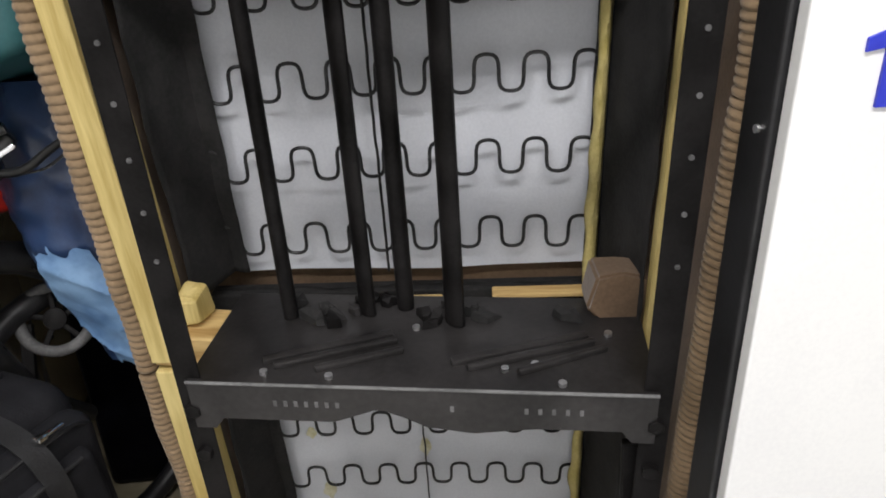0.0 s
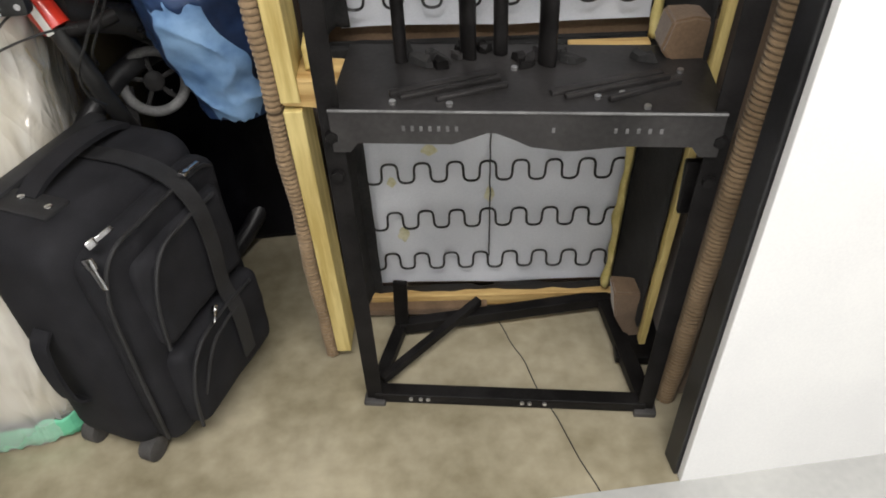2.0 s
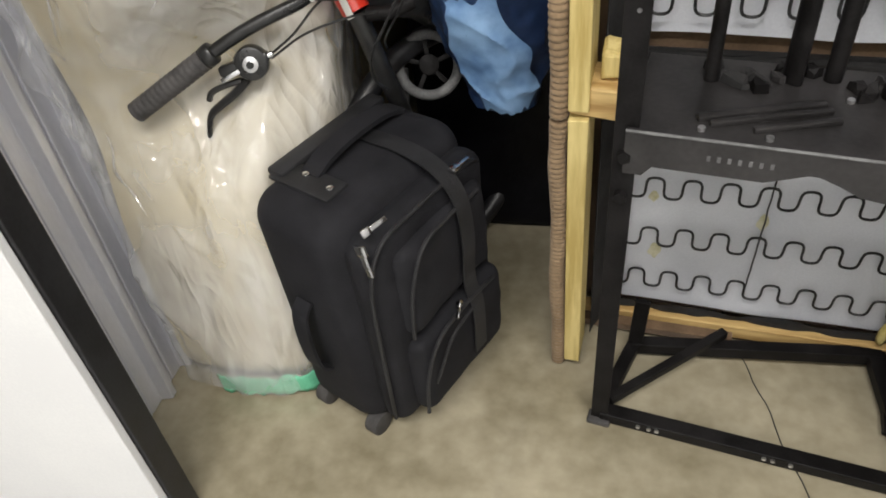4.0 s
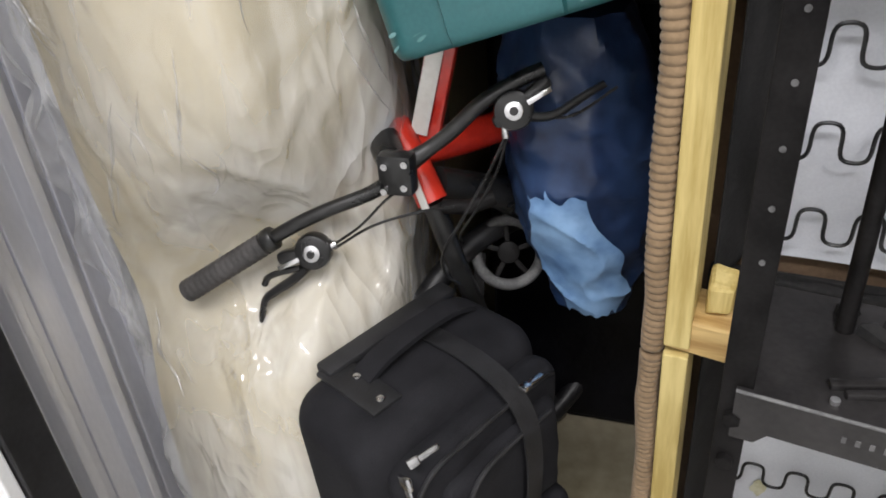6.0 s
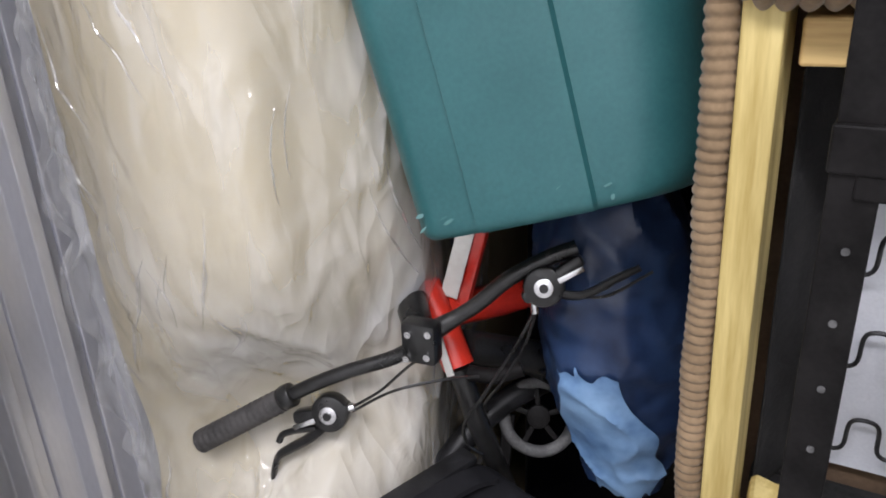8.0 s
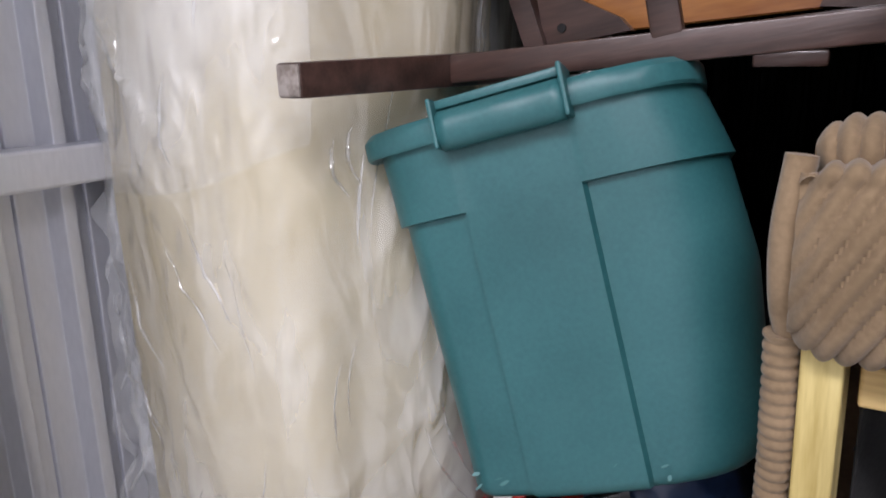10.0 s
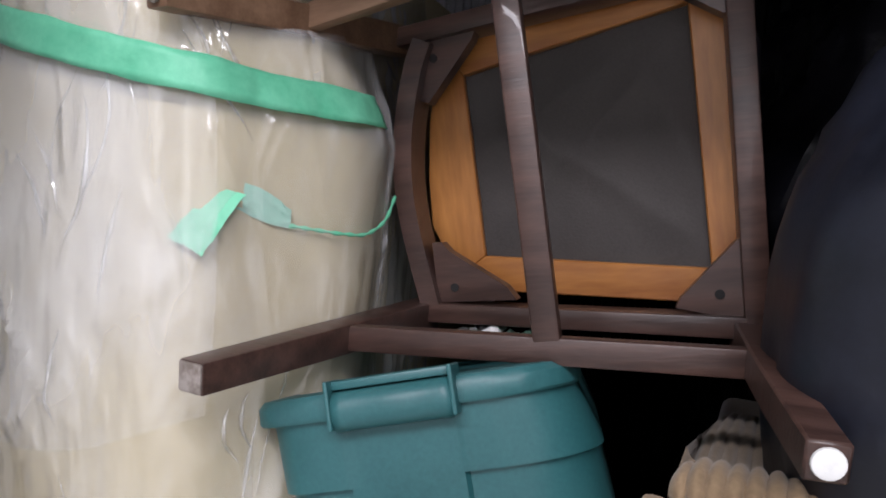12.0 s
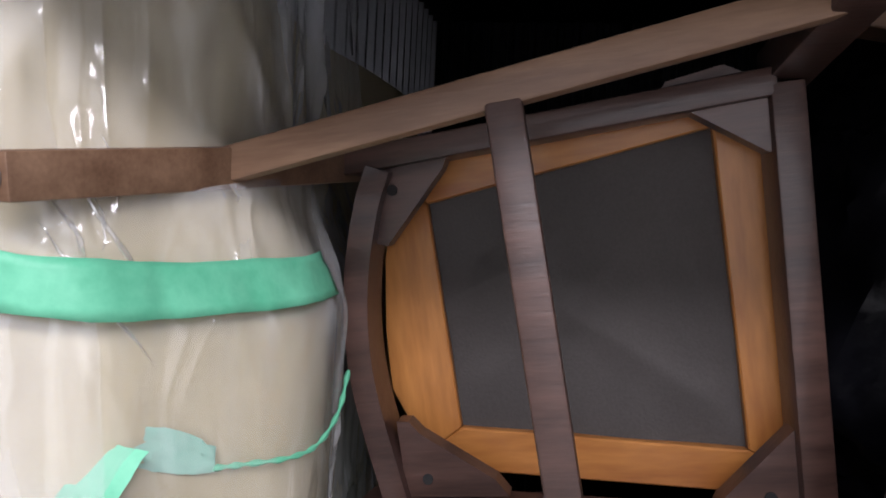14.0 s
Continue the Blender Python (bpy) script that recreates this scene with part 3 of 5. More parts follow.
piping([(-0.014, -0.13, 0.08), (-0.016, -0.14, 0.30), (-0.012, -0.146, 0.44), (0.02, -0.152, 0.512), (0.10, -0.152, 0.521), (0.24, -0.152, 0.518), (0.29, -0.14, 0.49)])
piping([(0.035, -0.170, 0.29), (0.045, -0.176, 0.40), (0.085, -0.176, 0.468), (0.15, -0.176, 0.480), (0.24, -0.174, 0.474)])
piping([(0.028, -0.178, 0.085), (0.036, -0.186, 0.19), (0.075, -0.188, 0.255), (0.15, -0.188, 0.272), (0.25, -0.186, 0.262)])
piping([(0.06, -0.158, 0.08), (0.065, -0.188, 0.17), (0.11, -0.192, 0.235), (0.19, -0.19, 0.25)], 0.003)


def strap(points, width, thick=0.003, name="strap", mat=NYLON_TRIM, across=(1, 0, 0)):
    bm = B()
    ps = smooth_path(points, 6)
    ac = Vector(across).normalized() * width / 2
    prev = None
    for i, p in enumerate(ps):
        d = (ps[min(i + 1, len(ps) - 1)] - ps[max(i - 1, 0)]).normalized()
        nn = d.cross(ac).normalized() * thick / 2
        ring = [bm.verts.new(p + ac + nn), bm.verts.new(p - ac + nn), bm.verts.new(p - ac - nn), bm.verts.new(p + ac - nn)]
        if prev:
            for k in range(4):
                bm.faces.new((prev[k], prev[(k + 1) % 4], ring[(k + 1) % 4], ring[k]))
        else:
            bm.faces.new(ring)
        prev = ring
    bm.faces.new(prev[::-1])
    return part(name, bm, mat, suitcase, smooth=True)


strap([(0.19, 0.04, 0.553), (0.19, -0.07, 0.556), (0.19, -0.14, 0.535), (0.19, -0.176, 0.485), (0.19, -0.184, 0.40), (0.19, -0.178, 0.30), (0.19, -0.192, 0.24), (0.19, -0.19, 0.12)], 0.034)
strap([(0.06, 0.02, 0.553), (0.10, 0.02, 0.568), (0.17, 0.02, 0.574), (0.24, 0.02, 0.568), (0.28, 0.02, 0.553)], 0.038, 0.009, "carry_handle", NYLON, (0, 1, 0))
strap([(-0.038, 0.0, 0.36), (-0.058, 0.0, 0.335), (-0.064, 0.0, 0.27), (-0.058, 0.0, 0.205), (-0.038, 0.0, 0.18)], 0.034, 0.006, "side_handle", NYLON, (0, 1, 0))
bm = B()
box(bm, 0.022, 0.075, -0.050, 0.082, 0.546, 0.555, 0.004)
plate_ob = part("handle_plate", bm, NYLON_TRIM, suitcase, smooth=True)
for x, y in ((0.052, 0.068), (0.056, 0.026), (0.048, -0.034)):
    bm = B()
    disc(bm, (x, y, 0.556), (0, 0, 1), 0.0065, 0.004, 12, 0.001)
    part("rivet", bm, CHROME, plate_ob, smooth=True)
bm = B()
box(bm, 0.03, 0.29, 0.055, 0.092, 0.545, 0.562, 0.006)
part("trolley_housing", bm, NYLON_TRIM, suitcase, smooth=True)


def zip_pull(p, q, w=0.010):
    w = w * 1.1
    bm = B()
    p, q = Vector(p), Vector(q)
    beam(bm, p, p.lerp(q, 0.35), w * 1.3, 0.007, 0.002, (1, 0, 0))
    beam(bm, p.lerp(q, 0.3), q, w * 0.8, 0.004, 0.0015, (1, 0, 0))
    part("zip_pull", bm, CHROME, suitcase, "pale metal zip pull", smooth=True)


zip_pull((-0.004, -0.132, 0.522), (-0.010, -0.150, 0.470), 0.015)
zip_pull((0.002, -0.136, 0.540), (0.048, -0.146, 0.545), 0.009)
zip_pull((0.195, -0.160, 0.540), (0.240, -0.160, 0.536), 0.010)
zip_pull((0.140, -0.190, 0.300), (0.112, -0.205, 0.288), 0.013)
for y in (-0.075, 0.06):
    bm = B()
    disc(bm, (-0.015, y, 0.026), (0, 1, 0), 0.026, 0.03, 20, 0.004)
    part("wheel", bm, RUBBER, suitcase, smooth=True)
for y in (-0.07, 0.06):
    bm = B()
    box(bm, 0.26, 0.30, y - 0.012, y + 0.012, 0.0, 0.03, 0.003)
    part("foot", bm, RUBBER, suitcase)

# ---- cart wheel standing behind the suitcase ----
WU = look((0.365, 0.66, 0.56), (0.62, -0.3, 1.1))
cart = thing("cart_wheel", "grey rubber cart wheel with a bolted hub, behind the suitcase", "wheel", WU)
bm = B()
sweep(bm, [(0.058 * math.cos(a), 0.058 * math.sin(a), 0) for a in [2 * math.pi * i / 40 for i in range(41)]], 0.0105, 10, cap=False)
part("tyre", bm, GREY_RUBBER, cart, smooth=True)
bm = B()
disc(bm, (0, 0, 0), (0, 0, 1), 0.020, 0.016, 24, 0.002)
for a in (0.3, 1.5, 2.8, 4.0, 5.2):
    beam(bm, (0, 0, 0), (0.054 * math.cos(a), 0.054 * math.sin(a), 0), 0.009, 0.006, 0.001)
part("hub", bm, BLACK_METAL, cart, smooth=True)
for a in (0.3, 1.5, 2.8, 4.0, 5.2):
    bm = B()
    disc(bm, (0.034 * math.cos(a), 0.034 * math.sin(a), 0.008), (0, 0, 1), 0.005, 0.012, 8)
    part("bolt", bm, CHROME, cart)
bm = B()
beam(bm, (0.05, 0.0, 0.012), (0.09, -0.50, 0.012), 0.02, 0.02)
part("fork", bm, BLACK_METAL, cart)

# ---- bicycle ----
bike = thing("bicycle", "red and black bicycle leaning, flat handlebar with brake levers", "bicycle", pose(0.36, 0.62, 0.0))
BW = pose(-0.36, -0.62, 0.0)


def bpart(name, bm, mat, label="", parent=None, smooth=True):
    bmesh.ops.transform(bm, matrix=BW, verts=bm.verts)
    return part(name, bm, mat, parent or bike, label, smooth=smooth)


bm = B()
bar_path = smooth_path([(-0.02, 0.314, 0.665), (0.104, 0.362, 0.737), (0.167, 0.387, 0.766), (0.235, 0.413, 0.791), (0.274, 0.429, 0.823), (0.308, 0.442, 0.846), (0.338, 0.453, 0.868), (0.378, 0.469, 0.905), (0.426, 0.488, 0.933), (0.455, 0.50, 0.944)], 8)
sweep(bm, bar_path, lambda t: 0.0105 + 0.004 * max(0, 1 - abs(t - 0.47) / 0.1), 12)
bpart("handlebar", bm, BIKE_BLACK)
bm = B()
sweep(bm, [Vector((-0.040, 0.306, 0.652)).lerp(Vector((0.079, 0.353, 0.722)), i / 60) for i in range(61)], lambda t: 0.0165 + 0.0012 * (1 if math.sin(t * 95) > 0 else 0), 16)
bpart("grip", bm, RUBBER, "grey ribbed rubber grip")
bm = B()
disc(bm, (0.088, 0.3565, 0.728), Vector((0.114, 0.044, 0.068)), 0.018, 0.018, 18, 0.003)
bpart("clamp", bm, BIKE_BLACK)


def shifter(c, along, down, name="brake_lever"):
    """A shifter pod with its bolt and a curved lever; along runs to the grip, down hangs from the bar."""
    c, al, dn = Vector(c), Vector(along).normalized(), Vector(down).normalized()
    out = al.cross(dn).normalized()
    if out.y > 0:
        out = -out
    bm = B()
    disc(bm, c, out, 0.027, 0.028, 24, 0.006)
    beam(bm, c - al * 0.03 + dn * 0.004, c + al * 0.055 - dn * 0.012, 0.018, 0.026, 0.006, out)
    pod = bpart(name, bm, BIKE_BLACK)
    bm = B()
    disc(bm, c + out * 0.015, out, 0.013, 0.006, 20, 0.002)
    bpart("bolt", bm, CHROME, "silver pivot bolt", pod)
    bm = B()
    disc(bm, c + out * 0.019, out, 0.006, 0.005, 8)
    bpart("bolt_hole", bm, BIKE_BLACK, "", pod)
    bm = B()
    beam(bm, c + al * 0.02 + out * 0.016, c + al * 0.055 + out * 0.012, 0.007, 0.002, 0.0005, out)
    bpart("pointer", bm, CHROME, "silver pointer", pod)
    return pod


pod = shifter((0.150, 0.366, 0.711), (-0.114, -0.044, -0.05), (0.02, -0.02, -0.1))
bm = B()
sweep(bm, smooth_path([(0.150, 0.366, 0.699), (0.118, 0.356, 0.667), (0.086, 0.350, 0.644), (0.066, 0.345, 0.628), (0.056, 0.342, 0.602), (0.053, 0.341, 0.588)], 8), lambda t: 0.010 - 0.004 * t, 10, flat=0.7)
bpart("lever", bm, BIKE_BLACK, "", pod)
bm = B()
sweep(bm, smooth_path([(0.128, 0.358, 0.684), (0.098, 0.350, 0.677), (0.078, 0.346, 0.668), (0.070, 0.345, 0.655)], 6), 0.005, 8)
bpart("shift_paddle", bm, BIKE_BLACK, "", pod)
pod2 = shifter((0.420, 0.476, 0.896), (0.10, 0.04, 0.055), (0.02, -0.02, -0.1))
bm = B()
sweep(bm, smooth_path([(0.430, 0.474, 0.889), (0.47, 0.48, 0.889), (0.51, 0.49, 0.914), (0.535, 0.497, 0.929)], 8), lambda t: 0.009 - 0.003 * t, 10, flat=0.7)
bpart("lever", bm, BIKE_BLACK, "", pod2)
bm = B()
disc(bm, (0.41, 0.470, 0.867), (0.02, -0.02, -0.1), 0.006, 0.018, 10, 0.001)
bpart("cable_adjuster", bm, CHROME, "", pod2)
bm = B()
disc(bm, (0.176, 0.372, 0.719), (0.1, 0.04, 0.04), 0.006, 0.018, 10, 0.001)
bpart("cable_adjuster", bm, CHROME, "", pod)
# stem with its face plate
bm = B()
sweep(bm, [(0.262, 0.432, 0.816), (0.236, 0.468, 0.832), (0.212, 0.505, 0.842)], lambda t: 0.021 + 0.004 * t, 14)
disc(bm, (0.208, 0.508, 0.852), (0.0, -0.25, 1.0), 0.024, 0.03, 20, 0.004)
stem = bpart("stem", bm, BIKE_BLACK)
bm = B()
box(bm, 0.248, 0.298, 0.398, 0.428, 0.792, 0.852, 0.007)
bpart("face_plate", bm, BIKE_BLACK, "", stem)
for dx, dz in ((-0.016, -0.02), (0.014, -0.012), (-0.012, 0.017), (0.017, 0.022)):
    bm = B()
    disc(bm, (0.273 + dx, 0.397, 0.820 + dz), (0, -1, 0), 0.005, 0.006, 10)
    bpart("bolt", bm, CHROME, "", stem)
# head tube, fork crown and frame tubes
bm = B()
sweep(bm, [(0.222, 0.535, 0.845), (0.262, 0.515, 0.78), (0.288, 0.50, 0.735)], 0.024, 16)
bpart("head_tube", bm, RED_PAINT, "red head tube")
bm = B()
beam(bm, (0.262, 0.487, 0.79), (0.287, 0.472, 0.735), 0.012, 0.003, 0.0005, (0, 1, 0))
bpart("decal", bm, LABEL_WHITE, "small white decal")
bm = B()
sweep(bm, [(0.25, 0.54, 0.80), (0.31, 0.60, 0.80), (0.42, 0.74, 0.80), (0.55, 0.95, 0.78)], 0.026, 14)
bpart("top_tube", bm, RED_PAINT)
bm = B()
sweep(bm, [(0.285, 0.53, 0.75), (0.36, 0.62, 0.70), (0.52, 0.85, 0.48), (0.62, 1.0, 0.34)], 0.028, 14)
bpart("down_tube", bm, BIKE_BLACK)
bm = B()
beam(bm, (0.262, 0.545, 0.80), (0.312, 0.575, 1.02), 0.046, 0.02, 0.006, (0, 1, 0))
post = bpart("fairing", bm, RED_PAINT, "red upright panel")
bm = B()
beam(bm, (0.262, 0.5325, 0.83), (0.304, 0.561, 1.01), 0.026, 0.003, 0.0005, (0, 1, 0))
bpart("decal", bm, LABEL_WHITE, "white stripe", post)
bm = B()
sweep(bm, [(0.288, 0.50, 0.735), (0.31, 0.50, 0.66), (0.34, 0.58, 0.45), (0.36, 0.69, 0.33)], 0.017, 12)
bpart("fork", bm, BIKE_BLACK)
bm = B()
wc = Vector((0.36, 0.72, 0.31))
sweep(bm, [wc + Vector((0.17 * math.cos(a), 0.22 * math.cos(a), 0.285 * math.sin(a))) for a in [2 * math.pi * i / 56 for i in range(57)]], 0.022, 10, cap=False)
bpart("front_tyre", bm, BLACK_TRACK)
bm = B()
sweep(bm, [(0.31, 0.49, 0.735), (0.35, 0.485, 0.74), (0.385, 0.50, 0.752)], 0.012, 10)
bpart("brake_arm", bm, BLACK_METAL)


def cable(points, r=0.0022):
    bm = B()
    sweep(bm, smooth_path(points, 10), r, 6)
    bpart("cable", bm, BIKE_BLACK)


cable([(0.182, 0.374, 0.722), (0.22, 0.385, 0.749), (0.255, 0.40, 0.784), (0.272, 0.42, 0.794)])
cable([(0.180, 0.373, 0.714), (0.23, 0.40, 0.741), (0.29, 0.43, 0.754), (0.335, 0.46, 0.752)])
cable([(0.410, 0.469, 0.859), (0.385, 0.455, 0.804), (0.35, 0.44, 0.739), (0.32, 0.44, 0.684), (0.315, 0.46, 0.634), (0.33, 0.48, 0.604)], 0.0026)
cable([(0.412, 0.472, 0.862), (0.40, 0.46, 0.814), (0.37, 0.455, 0.754), (0.34, 0.47, 0.704), (0.335, 0.49, 0.674)])
cable([(0.46, 0.48, 0.884), (0.50, 0.49, 0.889), (0.55, 0.50, 0.924)])

# ---- blue bag of clothes ----


def bag_point(th, ph, off=0.0):
    """A sagging sack: th round, ph from the foot (0) to the neck (1)."""
    z = 0.495 + 0.50 * ph
    prof = math.sin(math.pi * min(1, 0.10 + 0.72 * ph)) ** 0.55
    cx, cy = 0.515 - 0.045 * ph, 0.66 - 0.02 * ph
    d = Vector((math.cos(th), math.sin(th), 0))
    p = Vector((cx, cy, z)) + Vector((0.118 * d.x, 0.125 * d.y, 0)) * prof
    w = 0.016 * nz(p, 7, 2) + 0.010 * (1 - abs(nz((p.x * 16 + p.z * 8, p.y * 16, p.z * 9), 1, 4))) ** 4 + 0.005 * nz(p, 30, 6)
    return p + d * (w + off)


clothes = thing("blue_bag", "navy blue plastic bag stuffed with clothes", "bag", pose(0.5, 0.65, 0.49))
BG = pose(-0.5, -0.65, -0.49)
bm = B()
vs = sheet(bm, lambda u, v: BG @ bag_point(2 * math.pi * u, v), 80, 70, wrap=True)
bm.faces.new([r[0] for r in vs])
bm.faces.new([r[-1] for r in vs])
part("sack", bm, BLUE_BAG, clothes, smooth=True)
bm = B()


def patch_fn(u, v):
    a = -math.pi / 2 + (u - 0.5) * (1.15 + 0.5 * math.sin(v * 5.0)) + 0.25 * nz((u * 3, v * 4, 0), 1, 7) - 0.28 * v + 0.1
    return BG @ bag_point(a, 0.01 + 0.50 * v + 0.035 * nz((u * 6, v * 3, 1), 1, 3), 0.006)


sheet(bm, patch_fn, 40, 40)
part("pale_cloth", bm, PALE_BLUE, clothes, "pale blue cloth showing through", smooth=True)

# ---- unseen black block, added to carry the bin and fill the shade under it ----
support_block = thing("unseen_support", "unseen black block added under the bin to fill the dark gap", "chest", pose(0.52, 1.02, 0))
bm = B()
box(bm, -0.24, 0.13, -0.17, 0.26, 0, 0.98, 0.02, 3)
part("body", bm, BLACK_BAG, support_block)
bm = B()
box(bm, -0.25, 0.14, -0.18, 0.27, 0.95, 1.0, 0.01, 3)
part("lid", bm, BLACK_METAL, support_block)

# ---- storage bin ----
BU = axes_pose((0.463, 0.350, 1.035), (0.94, 0.15, 0.27), (-0.277, 0.135, 0.95))
storage_bin = thing("storage_bin", "scuffed green plastic storage tote with a lid, tilted on a pile", "storage bin", BU)


def tote_ring(v, grow=0.0):
    """The tote's outline at a height v of 0..1, its near end first; rounded corners, tapering to the base."""
    x0, x1 = -0.153 - 0.012 * v - grow, float(np.interp(v, [0.0, 0.08, 0.5, 0.77, 1.0], [0.156, 0.172, 0.192, 0.182, 0.158])) + grow
    y0, y1 = -0.040 * v - grow + 0.004, 0.475 + 0.04 * v + grow
    rl, rr = 0.030 + 0.004 * v, 0.085
    xs = [x0 + rl + (-0.088 - x0 - rl) * i / 4 for i in range(5)] + [-0.086, -0.0815, -0.079] + [-0.079 + 0.120 * i / 8 for i in range(1, 9)] + [0.0435, 0.0475, 0.050] + [0.050 + (x1 - rr - 0.050) * i / 5 for i in range(1, 6)]
    ring = [Vector((x, y0 - 0.010 * (1 - ((x - 0.0) / 0.17) ** 2), 0)) for x in xs]
    for cx, cy, r, a0 in ((x1 - rr, y0 + rr, rr, -90), (x1 - 0.05, y1 - 0.05, 0.05, 0), (x0 + 0.05, y1 - 0.05, 0.05, 90), (x0 + rl, y0 + rl, rl, 180)):
        for i in range(1, 11):
            a = radians(a0 + 9 * i)
            ring.append(Vector((cx + r * math.cos(a), cy + r * math.sin(a), 0)))
    dip = ring[0].y - y0
    for p in ring[len(xs):]:
        p.y += dip * max(0.0, 1 - (p.y - y0) / 0.06)
    for p in ring:
        p.z = 0.418 * v
    return ring, len(xs)


def loft(rings, cap0=True, cap1=True):
    bm = B()
    rows = [[bm.verts.new(p) for p in r] for r in rings]
    n = len(rows[0])
    for a, b in zip(rows, rows[1:]):
        for k in range(n):
            bm.faces.new((a[k], a[(k + 1) % n], b[(k + 1) % n], b[k]))
    if cap0:
        bm.faces.new(rows[0][::-1])
    if cap1:
        bm.faces.new(rows[-1])
    return bm


def tote_body(v):
    """One level of the moulded body: a flat proud rib up the near end and a stepped shoulder beside it."""
    ring, n = tote_ring(v)
    mid = Vector((0, 0.235, 0.418 * v))
    out = []
    for i, p in enumerate(ring):
        x = p.x
        proud = 0.0
        if i < n and -0.0805 < x < 0.0455:
            proud = 0.008
        elif v > (0.752 if x < 0 else 0.762):
            proud = 0.009
        d = Vector((0, -1, 0)) if i < n else (p - mid).normalized()
        q = p + d * proud
        q.y += 0.003 * nz((q.x * 7, 0, q.z * 6), 1, 5)
        if v < 0.03:
            q += (mid - q) * 0.035 * (1 - v / 0.03) ** 2
        out.append(q)
    return out


levels = [0.0, 0.006, 0.014, 0.03] + [0.03 + 0.715 * i / 22 for i in range(1, 23)] + [0.7505, 0.7535, 0.7605, 0.7635] + [0.7635 + 0.2365 * i / 7 for i in range(1, 8)]
part("body", loft([tote_body(v) for v in levels]), BIN_GREEN, storage_bin, smooth=True)
rings = []
for g, z in ((0.009, 0.392), (0.015, 0.390), (0.017, 0.393), (0.017, 0.410), (0.012, 0.417), (-0.014, 0.420), (-0.022, 0.413), (-0.05, 0.413)):
    rings.append([Vector((p.x, p.y, z)) for p in tote_ring(1.0, g)[0]])
part("lid", loft(rings), BIN_GREEN, storage_bin, smooth=True)
# rolled grip of the lid: a half tube with a flat flap over it and a web at each end
bm = B()
arc = [(-0.062 - 0.017 * math.cos(radians(a)), 0.398 + 0.021 * math.sin(radians(a))) for a in range(-80, 91, 17)]
prev = None
for x in [-0.080 + 0.1265 * i / 12 for i in range(13)]:
    ring = [bm.verts.new((x, y + 0.002 * nz((x * 30, 0, 0)), z)) for y, z in arc]
    if prev:
        for k in range(len(arc) - 1):
            bm.faces.new((prev[k], prev[k + 1], ring[k + 1], ring[k]))
    prev = ring
handle = part("handle", bm, BIN_GREEN, storage_bin, smooth=True)
handle.modifiers.new("thick", "SOLIDIFY").thickness = 0.004
bm = B()
box(bm, -0.084, 0.050, -0.066, -0.020, 0.420, 0.430, 0.003)
part("handle_flap", bm, BIN_GREEN, handle, smooth=True)
for x in (-0.083, 0.049):
    bm = B()
    box(bm, x - 0.0025, x + 0.0025, -0.080, -0.030, 0.380, 0.431, 0.002)
    part("handle_end", bm, BIN_GREEN, handle)
srng = random.Random(12)
for i in range(7):
    x, z = srng.choice([srng.uniform(-0.15, -0.10), srng.uniform(-0.07, 0.13)]), abs(srng.gauss(0.015, 0.012)) + 0.008
    y = -0.0105 * (1 - (x / 0.17) ** 2) - 0.04 * z / 0.418 + 0.0035 - (0.008 if -0.08 < x < 0.045 else 0)
    bm = B()
    w, h = srng.uniform(0.002, 0.007), srng.uniform(0.001, 0.004)
    k = srng.uniform(0, 3)
    bm.faces.new([bm.verts.new((x + w * math.cos(a) * (1 + 0.5 * nz((a, i, 0))), y - 0.0012, z + h * math.sin(a + k) * (1 + 0.5 * nz((i, a, 3))))) for a in [2 * math.pi * q / 12 for q in range(12)]])
    part("scuff", bm, SCUFF, storage_bin, "pale scuff mark")

# ---- sofa on end ----
SO = axes_pose((0.637, 0.395, 0.0), (0.991, -0.13, 0), (-0.0275, -0.1, 0.995))
sofa = thing("sofa", "brown corduroy sofa stood on end, its sprung underside showing", "sofa", SO)


def spart(name, bm, mat, label="", smooth=False, parent=None):
    return part(name, bm, mat, parent or sofa, label, smooth=smooth)


def ribbed_edge(x, y, z0, z1, r, pitch=0.0165, name="piped_edge", flat=1.0, seed=0):
    """A padded corduroy edge with its ribs across."""
    bm = B()
    n = int((z1 - z0) / 0.0018)
    path = [(x + 0.004 * nz((0, 0, i * 0.02), 1, seed), y + 0.003 * nz((1, 0, i * 0.02), 1, seed), z0 + (z1 - z0) * i / n) for i in range(n + 1)]
    sweep(bm, path, lambda t: r * (0.84 + 0.22 * abs(math.sin(t * (z1 - z0) / pitch * math.pi)) ** 0.7 + 0.10 * nz((0, t * 14, 0), 1, seed)), 14, flat=flat)
    return spart(name, bm, CORD, "piped tan corduroy edge", True)


ribbed_edge(0.005, 0.016, 0.64, 1.262, 0.0142, 0.0108, seed=1)
ribbed_edge(0.003, 0.018, 0.005, 0.635, 0.0140, 0.0100, seed=2)
ribbed_edge(0.703, -0.115, 0.005, 1.28, 0.0195, 0.0095, "back_edge", seed=3)
for z0, z1 in ((0.66, 1.30), (0.03, 0.645)):
    bm = B()
    box(bm, 0.0195, 0.050, 0.002, 0.080, z0, z1, 0.002)
    spart("pine_rail", bm, PINE, "pale pine frame rail")
bm = B()
box(bm, 0.668, 0.682, 0.0, 0.022, 0.03, 1.28, 0.002)
spart("pine_rail", bm, PINE, "pale pine frame rail")
bm = B()
box(bm, 0.03, 0.66, 0.150, 0.176, -0.002, 0.034, 0.002)
spart("pine_rail", bm, PINE_ACROSS, "pale pine frame rail")
bm = B()
